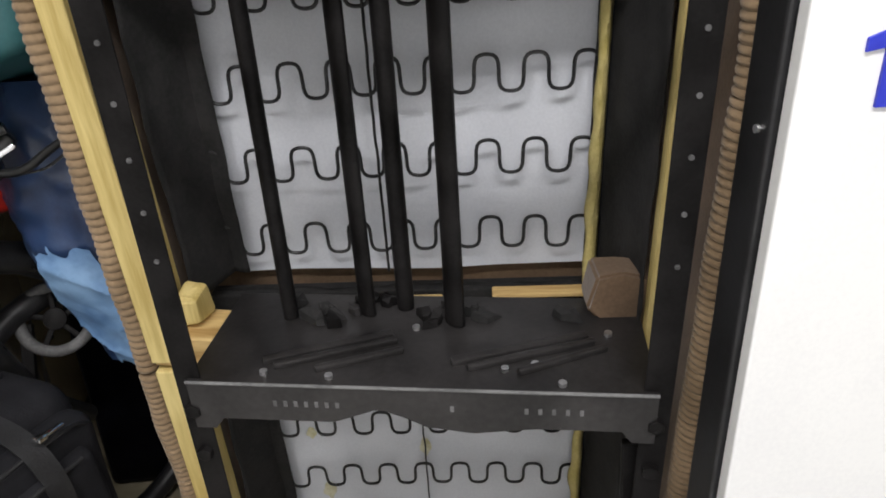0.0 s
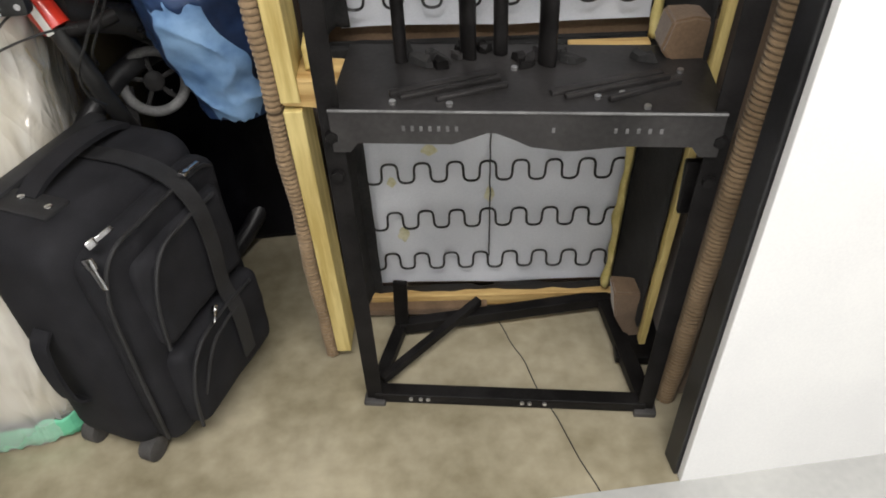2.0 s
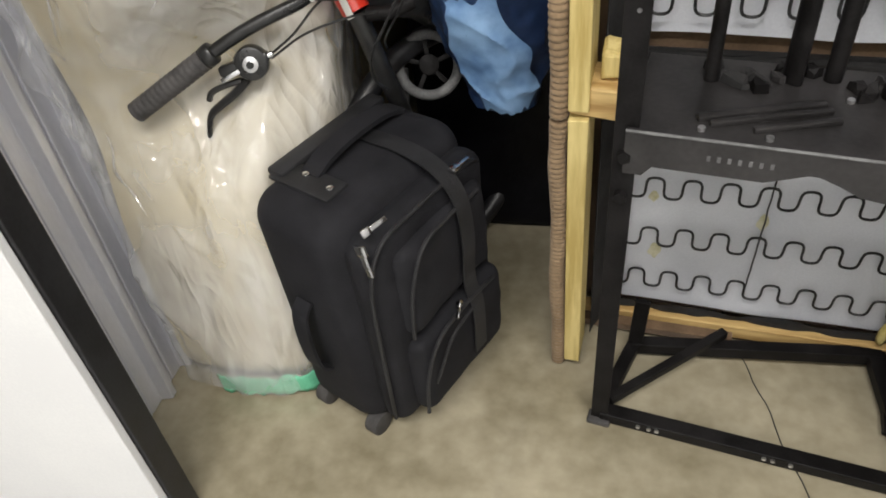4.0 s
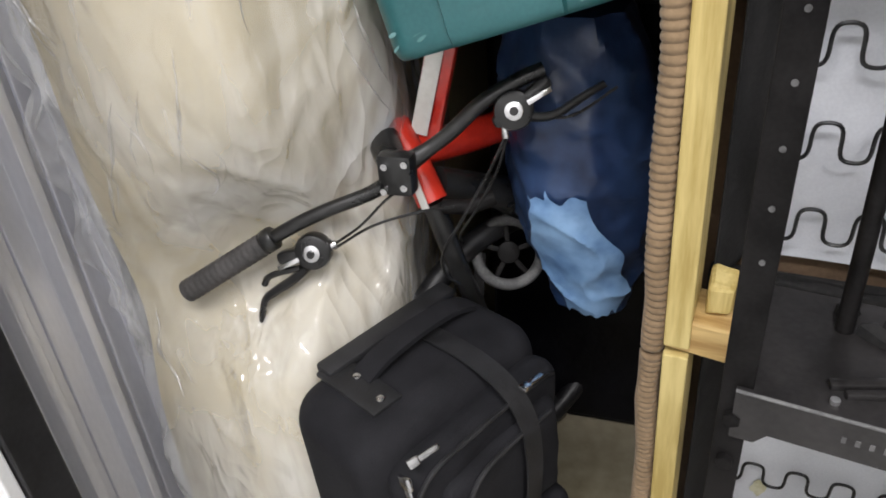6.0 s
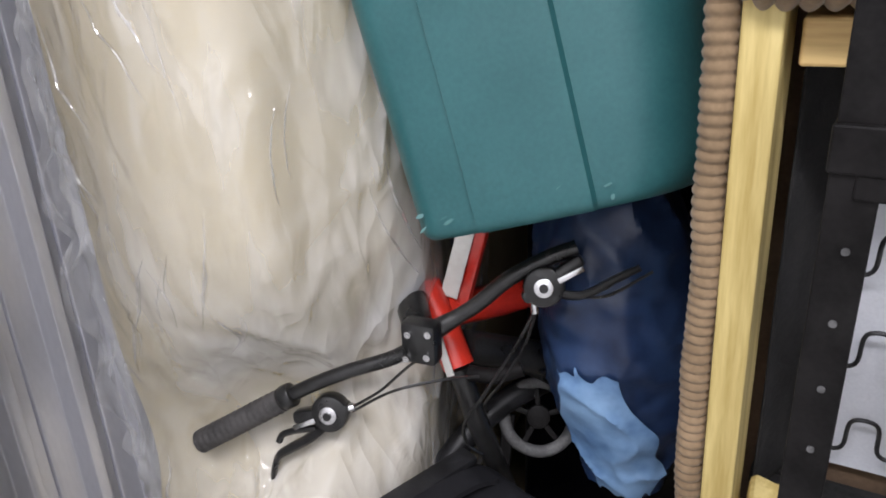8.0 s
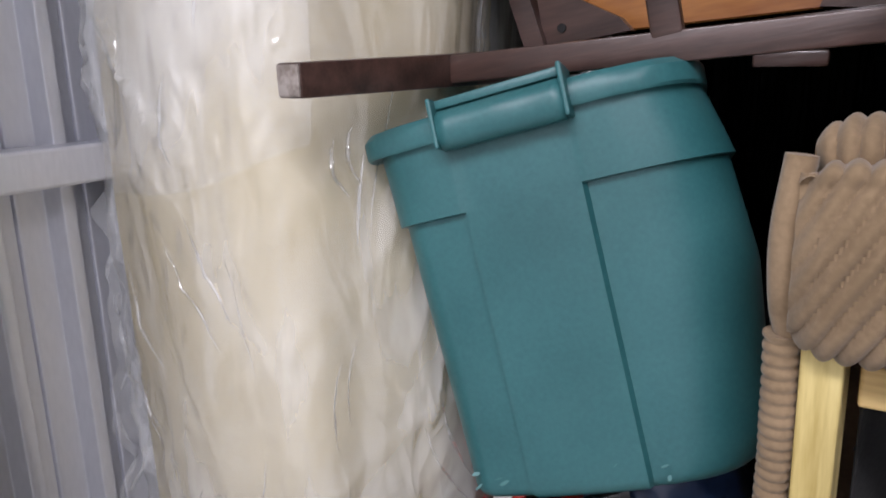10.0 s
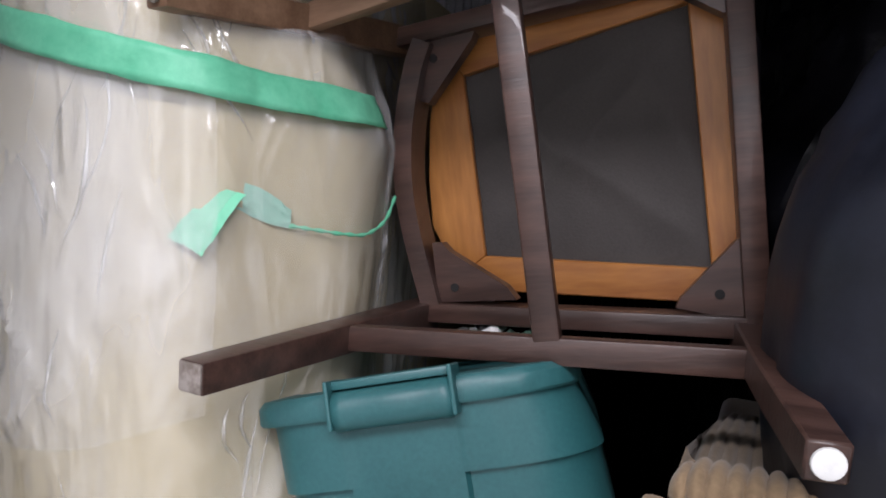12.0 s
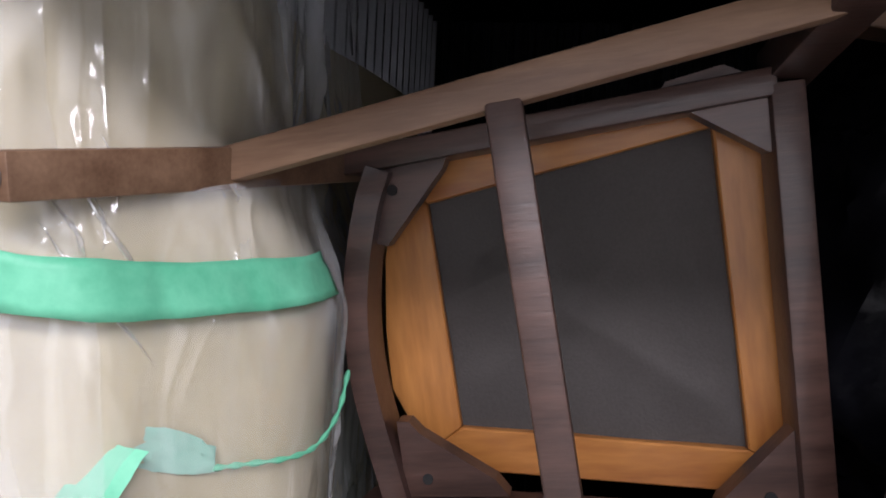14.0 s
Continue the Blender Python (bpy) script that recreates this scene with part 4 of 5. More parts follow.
box(bm, 0.02, 0.35, 0.125, 0.149, -0.002, 0.020, 0.003)
spart("hem", bm, CORD_DARK, "worn corduroy hem")
# split middle rail: splintered stub on one side, wrapped block on the other
bm = B()
box(bm, 0.020, 0.165, 0.008, 0.075, 0.652, 0.704, 0.004)
for v in bm.verts:
    v.co.z -= 0.25 * max(0, v.co.x - 0.10)
    v.co += Vector((0.02 * nz(v.co, 40, 2) * (v.co.x > 0.12), 0.006 * nz(v.co, 30, 4), 0.008 * nz(v.co, 30, 1)))
spart("rail_stub", bm, PINE_ACROSS, "splintered pine rail stub")
bm = B()
box(bm, 0.060, 0.090, 0.025, 0.07, 0.70, 0.745, 0.006)
for v in bm.verts:
    v.co += Vector((0.01 * nz(v.co, 30, 3), 0, 0.01 * nz(v.co, 35, 5)))
spart("splinter", bm, PINE, "torn pine splinter")
for corners, y0 in (([(0.604, 0.765), (0.640, 0.768), (0.690, 0.760), (0.692, 0.700), (0.648, 0.672), (0.620, 0.690), (0.594, 0.720)], 0.020), ([(0.602, 0.168), (0.645, 0.162), (0.694, 0.146), (0.698, 0.004), (0.655, 0.002), (0.612, 0.090)], 0.030)):
    bm = B()
    plate(bm, corners, y0, y0 + 0.05)
    bmesh.ops.bevel(bm, geom=list(bm.edges), offset=0.004, segments=2, affect="EDGES")
    for v in bm.verts:
        v.co += Vector((0.004 * nz(v.co, 30, 3), 0.006 * nz(v.co, 20, 5), 0.004 * nz(v.co, 30, 7)))
    spart("wrapped_block", bm, CORD_DARK, "corduroy-wrapped corner block", True)
bm = B()
box(bm, 0.05, 0.68, 0.155, 0.185, 0.615, 0.665, 0.004)
spart("mid_rail", bm, DUST_BLACK, "dark middle rail")
for x0, x1, z in ((0.303, 0.337, 0.650), (0.352, 0.405, 0.653), (0.478, 0.612, 0.664)):
    bm = B()
    box(bm, x0, x1, 0.128, 0.150, z, z + 0.008, 0.002)
    spart("pine_strip", bm, PINE_ACROSS, "pale pine strip")


def cloth_panel(z0, z1, x0=0.10, x1=0.635):
    bm = B()
    sheet(bm, lambda u, v: Vector((x0 + (x1 - x0) * u + 0.004 * nz((u, v * 3, 0), 2, 1), 0.188 + 0.006 * nz((u * 4, v * 4, 0), 1, 2) + 0.012 * math.sin(u * math.pi) * math.sin(v * math.pi), z0 + (z1 - z0) * v + 0.006 * nz((u * 3, v, 0), 1, 5))), 40, 40)
    return spart("spring_cloth", bm, WEB_WHITE, "white cloth behind the springs", True)


lower, upper = cloth_panel(0.040, 0.610), cloth_panel(0.685, 1.27)
for (x, z, rx, rz) in ((0.355, 0.485, 0.030, 0.022), (0.165, 0.49, 0.012, 0.012), (0.155, 0.345, 0.009, 0.012), (0.170, 0.20, 0.012, 0.020), (0.355, 0.30, 0.010, 0.020), (0.235, 0.42, 0.016, 0.012)):
    bm = B()
    vv = [bm.verts.new((x + rx * math.cos(a) * (1 + 0.4 * nz((a, x, z), 1.5)), 0.188, z + rz * math.sin(a) * (1 + 0.4 * nz((x, a, z), 1.5)))) for a in [2 * math.pi * i / 24 for i in range(24)]]
    bm.faces.new(vv)
    for v in bm.verts:
        u, w = (v.co.x - 0.1) / 0.535, ((v.co.z - 0.04) / 0.57 if z < 0.62 else (v.co.z - 0.685) / 0.585)
        v.co.y = 0.184 + 0.006 * nz((u * 4, w * 4, 0), 1, 2) + 0.012 * math.sin(u * math.pi) * math.sin(w * math.pi)
    spart("stain", bm, STAIN, "yellow damp stain", parent=lower if z < 0.62 else upper)
bm = B()
sweep(bm, [(0.355 + 0.004 * nz((0, 0, i * 0.3)), 0.182, 0.13 + 0.012 * i) for i in range(31)], 0.0016, 6)
spart("seam_cord", bm, SPRING)
bm = B()
sweep(bm, [(0.325 + 0.003 * nz((0, 0, i * 0.3)), 0.172, 0.69 + 0.012 * i) for i in range(45)], 0.0022, 6)
spart("seam_cord", bm, SPRING)


def zigzag(z, pitch, crest, pp=0.049, x0=0.06, x1=0.655):
    """A sinuous sofa spring running across the frame, one of its crests at x = crest."""
    n = int((x1 - x0) / pitch * 24)
    pts = []
    for i in range(n + 1):
        s = i / n
        a = 2 * math.pi * ((x1 - x0) * s + x0 - crest) / pitch + math.pi / 2
        q = math.sin(a)
        pts.append(Vector((x0 + (x1 - x0) * s - 0.0050 * math.sin(2 * a), 0.168 + 0.006 * math.sin(s * math.pi) + 0.002 * nz((s * 6, z * 9, 0)), z + pp / 2 * q * (1.25 - 0.25 * q * q) + 0.004 * nz((s * 3, z * 7, 4)))))
    bm = B()
    sweep(bm, pts, 0.0026, 7)
    spart("spring", bm, SPRING, "sinuous wire spring", True)


for z, crest in ((0.128, 0.141), (0.253, 0.156), (0.379, 0.155)):
    zigzag(z, 0.065, crest)
for z, crest in ((0.750, 0.160), (0.868, 0.158), (0.984, 0.158), (1.10, 0.160), (1.215, 0.158)):
    zigzag(z, 0.0636, crest)
# torn yellow foam along the edge of the cloth
for z0, z1 in ((0.672, 1.25), (0.055, 0.612)):
    bm = B()
    sheet(bm, lambda u, v: Vector((0.610 + 0.018 * u + 0.008 * nz((u, v * 9, z0), 1, 3) * (1 - u), 0.152 - 0.010 * math.sin(math.pi * u) + 0.004 * nz((u * 4, v * 30, z0), 1, 8), z0 + (z1 - z0) * v)), 6, 60)
    ob = spart("foam_strip", bm, FOAM, "torn yellow foam strip", True)
    ob.modifiers.new("thick", "SOLIDIFY").thickness = 0.006
# black dust cover left round the edges
for x0, x1, ye, z0, z1 in ((0.060, 0.112, 0.082, 0.03, 0.62), (0.060, 0.118, 0.082, 0.70, 1.24), (0.662, 0.618, 0.012, 0.075, 0.62), (0.662, 0.612, 0.012, 0.70, 1.24)):
    bm = B()
    sheet(bm, lambda u, v: Vector((x0 + (x1 - x0) * u**1.5, ye + (0.165 - ye) * min(1, 1.4 * u) + 0.010 * nz((u * 3, v * 9, x0 * 9)), z0 + (z1 - z0) * v)), 10, 50)
    ob = spart("dust_cover", bm, DUST_BLACK, "torn black dust cover", True)
    ob.modifiers.new("thick", "SOLIDIFY").thickness = 0.002
for z in (0.65, 0.035, 1.27):
    bm = B()
    sheet(bm, lambda u, v: Vector((0.06 + 0.60 * u, 0.166 + 0.008 * nz((u * 12, v * 2, z * 9)), z - 0.012 + 0.032 * v + 0.008 * nz((u * 9, v, z * 5)))), 50, 3)
    spart("dust_cover", bm, DUST_BLACK, "torn black dust cover", True)
bm = B()
box(bm, 0.010, 0.735, 0.205, 0.80, 0.0, 1.24, 0.02, 3)
spart("body", bm, CORD_DARK, "brown corduroy body", True)
bm = B()
box(bm, 0.716, 0.752, -0.11, 0.60, 0.0, 1.28, 0.014, 3)
spart("back_panel", bm, CORD_DARK, "brown corduroy back", True)
bm = B()
box(bm, -0.012, 0.028, 0.035, 0.60, 0.0, 1.24, 0.010, 3)
spart("front_panel", bm, CORD_DARK, "brown corduroy front", True)


def arm_surface(x0, x1, profile, pitch=0.0150, slant=0.0):
    """A padded slab with corduroy ribs that run along the profile."""
    pr = smooth_path([(0, y, z) for y, z in profile], 12)
    n = int((x1 - x0) / pitch * 12)
    bm = B()

    def fn(u, v):
        k = v * (len(pr) - 1)
        i = min(int(k), len(pr) - 2)
        p = pr[i].lerp(pr[i + 1], k - i)
        d = (pr[i + 1] - pr[i]).normalized()
        nn = Vector((0, d.z, -d.y))
        x = x0 + (x1 - x0) * u
        w = 0.0062 * abs(math.sin(math.pi * (x + slant * (p.z - 1.24) + 0.003 * nz((x * 5, v * 3, 0))) / pitch)) ** 0.7
        edge = max(0, 1 - u * (x1 - x0) / 0.03) ** 2
        return Vector((x, p.y, p.z)) - nn * (w - 0.016 * edge) + Vector((0, 0.004 * nz((x * 8, v * 5, 3)), 0))

    vs = sheet(bm, fn, n, len(pr) - 1)
    bm.faces.new(vs[0])
    bm.faces.new(vs[-1])
    return bm


bm = arm_surface(0.010, 0.74, [(0.30, 1.252), (0.06, 1.254), (0.0, 1.256), (-0.022, 1.280), (-0.022, 1.330), (-0.006, 1.384), (0.016, 1.398), (0.20, 1.36)], 0.0165, slant=-0.55)
arm = spart("arm", bm, CORD, "tan wide-wale corduroy arm", True)
bm = arm_surface(0.014, 0.74, [(0.16, 1.382), (0.045, 1.384), (0.030, 1.390), (0.024, 1.404), (0.030, 1.418), (0.050, 1.425), (0.09, 1.416), (0.17, 1.376), (0.40, 1.33), (0.64, 1.26)], 0.0150)
spart("arm_top", bm, CORD, "tan wide-wale corduroy arm top", True)
bm = B()
sweep(bm, smooth_path([(0.010, 0.018, 1.258), (0.004, 0.012, 1.29), (0.002, 0.012, 1.345), (0.008, 0.02, 1.405)], 12), 0.012, 10)
spart("piped_edge", bm, CORD, "", True)
bm = B()
box(bm, 0.06, 0.66, 0.02, 0.09, 1.205, 1.242, 0.003)
spart("end_rail", bm, PINE_ACROSS, "pale pine end rail")

# ---- steel frame ----
RU = axes_pose((0.729, 0.268, 0.0), (0.979, -0.202, 0), (-0.020, -0.064, 1.0))
rack = thing("steel_frame", "black steel frame with a slotted shelf, leaning before the sofa", "metal frame", RU)


def rpart(name, bm, mat=BLACK_METAL, label="", parent=None, smooth=False):
    return part(name, bm, mat, parent or rack, label, smooth=smooth)


for x, s in ((0.0, 1), (0.545, -1)):
    bm = B()
    box(bm, x - 0.016, x + 0.016, 0.0, 0.003, 0.0, 1.26, 0.001)
    box(bm, x - s * 0.016, x - s * 0.013, 0.003, 0.030, 0.0, 1.26, 0.001)
    up = rpart("upright", bm, label="black angle-steel upright")
    for z in (0.585, 0.655):
        bm = B()
        disc(bm, (x, -0.004, z), (0, -1, 0), 0.010, 0.010, 6, 0.001)
        rpart("bolt", bm, parent=up)
    for k in range(6):
        z = 0.86 + k * 0.058
        bm = B()
        disc(bm, (x + 0.002, -0.0008, z), (0, -1, 0), 0.0029, 0.002, 10)
        rpart("hole", bm, PUNCHED, "punched hole, light behind", up)
    bm = B()
    box(bm, x - 0.022, x + 0.022, -0.012, 0.016, -0.004, 0.012, 0.003)
    rpart("foot", bm, RUBBER, "black plastic foot", up)
    bm = B()
    box(bm, x - 0.018, x + 0.018, -0.004, 0.028, 1.148, 1.182, 0.002)
    rpart("bracket", bm, BLACK_METAL, "", up)
bm = B()
n = 44
outline = [(0.0, 0.698), (0.545, 0.698)]
low = [(0.545 * (1 - i / n), 0.0) for i in range(n + 1)]
low = [(x, 0.646 + 0.022 * max(0, 1 - abs(x / 0.545 - 0.42) / 0.10) - 0.010 * max(0, 1 - abs(x / 0.545 - 0.62) / 0.14) - (0.016 if x < 0.03 or x > 0.515 else 0)) for x, _ in low]
plate(bm, outline + low, -0.006, -0.003)
apron = rpart("apron", bm, DUSTY_METAL, label="black pressed-steel apron with a wavy lower edge")
for x in [0.105 + 0.0125 * i for i in range(7)] + [0.40 + 0.0155 * i for i in range(5)] + [0.315]:
    bm = B()
    box(bm, x - 0.0022, x + 0.0022, -0.0068, -0.005, 0.668, 0.676, 0)
    rpart("slot", bm, GREY_RUBBER, "pale slot", apron)
bm = B()
box(bm, 0.0, 0.545, -0.007, 0.190, 0.698, 0.701, 0.001)
shelf = rpart("shelf", bm, DUSTY_METAL, label="black pressed-steel shelf")
bm = B()
sweep(bm, [(0.0, -0.007, 0.700), (0.545, -0.007, 0.700)], 0.0022, 8)
rpart("rolled_edge", bm, GREY_RUBBER, "worn bright front edge", shelf, True)
for x0, y0, x1, y1, w in ((0.082, 0.034, 0.232, 0.096, 0.013), (0.098, 0.024, 0.240, 0.082, 0.010), (0.150, 0.020, 0.250, 0.062, 0.009), (0.310, 0.040, 0.474, 0.100, 0.013), (0.330, 0.030, 0.482, 0.088, 0.010), (0.390, 0.024, 0.496, 0.076, 0.009)):
    bm = B()
    beam(bm, (x0, y0, 0.7035), (x1, y1, 0.7035), w, 0.010, 0.003)
    rpart("pressed_rib", bm, DUSTY_METAL, parent=shelf, smooth=True)
for x, y in ((0.090, 0.012), (0.170, 0.008), (0.375, 0.03), (0.41, 0.04), (0.26, 0.11), (0.50, 0.105), (0.44, 0.006)):
    bm = B()
    disc(bm, (x, y, 0.703), (0, 0, 1), 0.005, 0.006, 8)
    rpart("rivet", bm, BARE_STEEL, "", shelf)
# torn scraps lying on the shelf
rng = random.Random(4)
for i in range(16):
    bm = B()
    n = 9
    w, d = rng.uniform(0.010, 0.026), rng.uniform(0.006, 0.014)
    rim = [(w * math.cos(a) * rng.uniform(0.5, 1.2), d * math.sin(a) * rng.uniform(0.5, 1.2)) for a in [2 * math.pi * k / n for k in range(n)]]
    low = [bm.verts.new((x, y, 0.0)) for x, y in rim]
    top = [bm.verts.new((x * 0.9, y * 0.9, rng.uniform(0.003, 0.016))) for x, y in rim]
    bm.faces.new(low[::-1])
    bm.faces.new(top)
    for k in range(n):
        bm.faces.new((low[k], low[(k + 1) % n], top[(k + 1) % n], top[k]))
    bmesh.ops.transform(bm, matrix=pose(rng.uniform(0.05, 0.53), rng.uniform(0.115, 0.178), 0.702, 0, 0, rng.uniform(0, 180)), verts=bm.verts)
    scrap = part("scrap", bm, rng.choice([DUST_BLACK, DUST_BLACK, BLACK_METAL, DUSTY_METAL, DUST_BLACK]), None, m=RU.copy())
    tagged(scrap, "torn dark scrap lying on the steel shelf", "scrap", group="scraps on the shelf")
RI = RU.inverted()
for (bx, by, r, flat) in ((0.829, 0.335, 0.010, 1), (0.931, 0.328, 0.0155, 0.6), (0.982, 0.332, 0.0115, 1), (1.043, 0.285, 0.0165, 0.6)):
    foot = RI @ Vector((bx, by, 0.69))
    bm = B()
    sweep(bm, [(foot.x, foot.y, 0.702), (foot.x - 0.004, foot.y + 0.012, 0.95), (foot.x - 0.008, foot.y + 0.025, 1.25)], r, 12, flat=flat)
    rpart("rod", bm, label="black steel rod", smooth=True)
bm = B()
box(bm, 0.0, 0.545, -0.002, 0.026, 1.130, 1.166, 0.002)
rpart("top_bar", bm, label="black steel cross bar")
bm = B()
beam(bm, (0, 0.012, 0.016), (0.545, 0.012, 0.016), 0.030, 0.026, 0.002, (0, 0, 1))
fb = rpart("front_foot_bar", bm)
for x in (0.075, 0.095, 0.11, 0.30, 0.315, 0.345):
    bm = B()
    disc(bm, (x, -0.005, 0.020), (0, -1, 0), 0.004, 0.004, 8)
    rpart("screw", bm, BARE_STEEL, "", fb)
bm = B()
beam(bm, (0.030, 0.19, 0.018), (0.50, 0.295, 0.018), 0.026, 0.03, 0.002)
rpart("back_foot_bar", bm)
bm = B()
beam(bm, (0.545, 0.02, 0.016), (0.49, 0.30, 0.016), 0.034, 0.026, 0.002)
rpart("side_foot_bar", bm)
bm = B()
beam(bm, (0.0, 0.02, 0.016), (0.035, 0.20, 0.016), 0.026, 0.026, 0.002)
rpart("side_foot_bar", bm)
bm = B()
beam(bm, (0.035, 0.19, 0.018), (0.040, 0.19, 0.16), 0.030, 0.012, 0.002, (0, 1, 0))
rpart("rear_post", bm)
bm = B()
beam(bm, (0.012, 0.03, 0.035), (0.205, 0.25, 0.045), 0.018, 0.02, 0.002)
rpart("loose_brace", bm, label="loose black steel brace")
bm = B()
box(bm, 0.50, 0.60, 0.12, 0.24, 0.0, 0.022, 0.003)
rpart("gusset", bm)
bm = B()
beam(bm, (0.53, 0.03, 0.60), (0.535, 0.03, 0.50), 0.03, 0.012, 0.003, (0, 1, 0))
rpart("hinge_plate", bm)

# ---- chair lying on its back over bin and sofa ----
CU = axes_pose((0.47, 0.60, 1.50), (0.337, -0.027, 0.034), (-0.054, -0.012, 0.308))
CI = CU.inverted()
chair = thing("dining_chair", "dark-stained wooden dining chair on its side, underside and legs showing", "chair", CU)


def cpart(name, bm, mat=DARK_WOOD, label="", smooth=True, parent=None):
    bmesh.ops.transform(bm, matrix=CI, verts=bm.verts)
    return part(name, bm, mat, parent or chair, label, smooth=smooth)


def taper_beam(p, q, w0, w1, bevel=0.003, side=(0, 0, 1)):
    bm = B()
    p, q = Vector(p), Vector(q)
    beam(bm, p, q, w0, w0, bevel, side)
    d = (q - p).normalized()
    ln = (q - p).length
    for v in bm.verts:
        t = (v.co - p).dot(d) / ln
        axis = p + d * (t * ln)
        v.co = axis + (v.co - axis) * (1 + (w1 / w0 - 1) * t)
    return bm


LEGS = {"ll": ((0.278, 0.62, 1.470), (0.198, 0.201, 1.457)), "ul": ((0.212, 0.62, 1.850), (0.116, 0.229, 1.810)), "lr": ((0.697, 0.60, 1.500), (0.706, 0.185, 1.497)), "ur": ((0.642, 0.59, 1.950), (0.652, 0.17, 2.010))}
for k, (p, q) in LEGS.items():
    if k == "lr":
        bm = B()
        ps = smooth_path([p, (0.696, 0.48, 1.500), (0.698, 0.34, 1.497), (0.712, 0.185, 1.482)], 6)
        sweep(bm, ps, lambda t: 0.026 - 0.005 * t, 4)
        bmesh.ops.bevel(bm, geom=list(bm.edges), offset=0.002, segments=1, affect="EDGES")
        q = (0.712, 0.185, 1.482)
    else:
        bm = taper_beam(p, q, 0.040, 0.031)
    leg = cpart("leg", bm, WORN_WOOD if k == "ul" else DARK_WOOD, "worn brown leg" if k == "ul" else "")
    d = (Vector(q) - Vector(p)).normalized()
    bm = B()
    if k == "ll":
        beam(bm, Vector(q) - d * 0.001, Vector(q) + d * 0.002, 0.0285, 0.0285, 0.002)
        cpart("leg_end", bm, WORN_END, "pale worn leg end", parent=leg)
    else:
        disc(bm, Vector(q) + d * 0.002, d, 0.0115, 0.005, 18, 0.002)
        cpart("glide", bm, WORN_END if k == "ul" else GREY_PLASTIC, "worn felt glide" if k == "ul" else "pale round glide", parent=leg)


def on_leg(k, y):
    p, q = (Vector(a) for a in LEGS[k])
    return p.lerp(q, (y - p.y) / (q.y - p.y))


YS = 0.42
a, b = on_leg("ll", YS), on_leg("lr", YS)
bm = B()
beam(bm, a, b, 0.022, 0.030, 0.003, (0, 0, 1))
cpart("side_stretcher", bm)
c, d = on_leg("ul", YS), on_leg("ur", YS)
bm = B()
beam(bm, c, d, 0.022, 0.030, 0.003, (0, 0, 1))
cpart("side_stretcher", bm, WORN_WOOD, "scuffed pale-edged stretcher")
bm = B()
beam(bm, a.lerp(b, 0.53) + Vector((0, -0.002, 0.01)), c.lerp(d, 0.49) + Vector((0, -0.002, -0.01)), 0.030, 0.020, 0.003, (0, 1, 0))
cpart("cross_stretcher", bm)
# seat rails: three straight, the fourth bowed
R = {"ul": Vector((0.215, 0.602, 1.846)), "ll": Vector((0.282, 0.614, 1.475)), "lr": Vector((0.700, 0.580, 1.512)), "ur": Vector((0.632, 0.566, 1.935))}
for p, q in (("ll", "lr"), ("ul", "ur")):
    bm = B()
    beam(bm, R[p], R[q], 0.026, 0.055, 0.003, (0, 1, 0))
    cpart("seat_rail", bm)
bm = B()
beam(bm, R["lr"] + Vector((0.006, 0, 0)), R["ur"] + Vector((0.006, 0, 0)), 0.030, 0.055, 0.003, (0, 1, 0))
cpart("seat_rail", bm)
bm = B()
bow = smooth_path([R["ll"] + Vector((0.014, 0, 0.0)), (0.258, 0.606, 1.590), (0.244, 0.600, 1.66), (0.241, 0.596, 1.73), (0.248, 0.594, 1.80), (0.258, 0.596, 1.842)], 8)
prev = None
for i, p in enumerate(bow):
    t = (bow[min(i + 1, len(bow) - 1)] - bow[max(i - 1, 0)]).normalized()
    s = t.cross(Vector((0, 1, 0))).normalized() * 0.013
    ring = [bm.verts.new(p + s + Vector((0, -0.028, 0))), bm.verts.new(p - s + Vector((0, -0.028, 0))), bm.verts.new(p - s + Vector((0, 0.028, 0))), bm.verts.new(p + s + Vector((0, 0.028, 0)))]
    if prev:
        for k in range(4):
            bm.faces.new((prev[k], prev[(k + 1) % 4], ring[(k + 1) % 4], ring[k]))
    prev = ring
cpart("seat_rail", bm, DARK_WOOD, "bowed seat rail", smooth=False)


def seat_plane_y(x, z, off=0.0):
    """Depth of the seat's underside at a place."""
    return 0.607 - 0.08 * (x - 0.323) - 0.055 * (z - 1.514) + off


def seat_poly(pts, y0, y1):
    bm = B()
    a = [bm.verts.new((x, seat_plane_y(x, z, y0), z)) for x, z in pts]
    b = [bm.verts.new((x, seat_plane_y(x, z, y1), z)) for x, z in pts]
    bm.faces.new(a)
    bm.faces.new(b[::-1])
    for i in range(len(a)):
        j = (i + 1) % len(a)
        bm.faces.new((a[i], b[i], b[j], a[j]))
    return bm


bolts = {"ll": (0.323, 1.514), "lr": (0.660, 1.547), "ul": (0.271, 1.821), "ur": (0.592, 1.920)}
blocks = {"ll": [(0.285, 1.572), (0.300, 1.490), (0.412, 1.508), (0.396, 1.524), (0.312, 1.562), (0.298, 1.574)], "lr": [(0.612, 1.524), (0.616, 1.536), (0.676, 1.618), (0.700, 1.606), (0.712, 1.560), (0.690, 1.518)], "ul": [(0.246, 1.842), (0.330, 1.866), (0.324, 1.846), (0.268, 1.762), (0.256, 1.764), (0.246, 1.800)], "ur": [(0.528, 1.922), (0.536, 1.934), (0.585, 1.950), (0.636, 1.930), (0.644, 1.872), (0.630, 1.872)]}
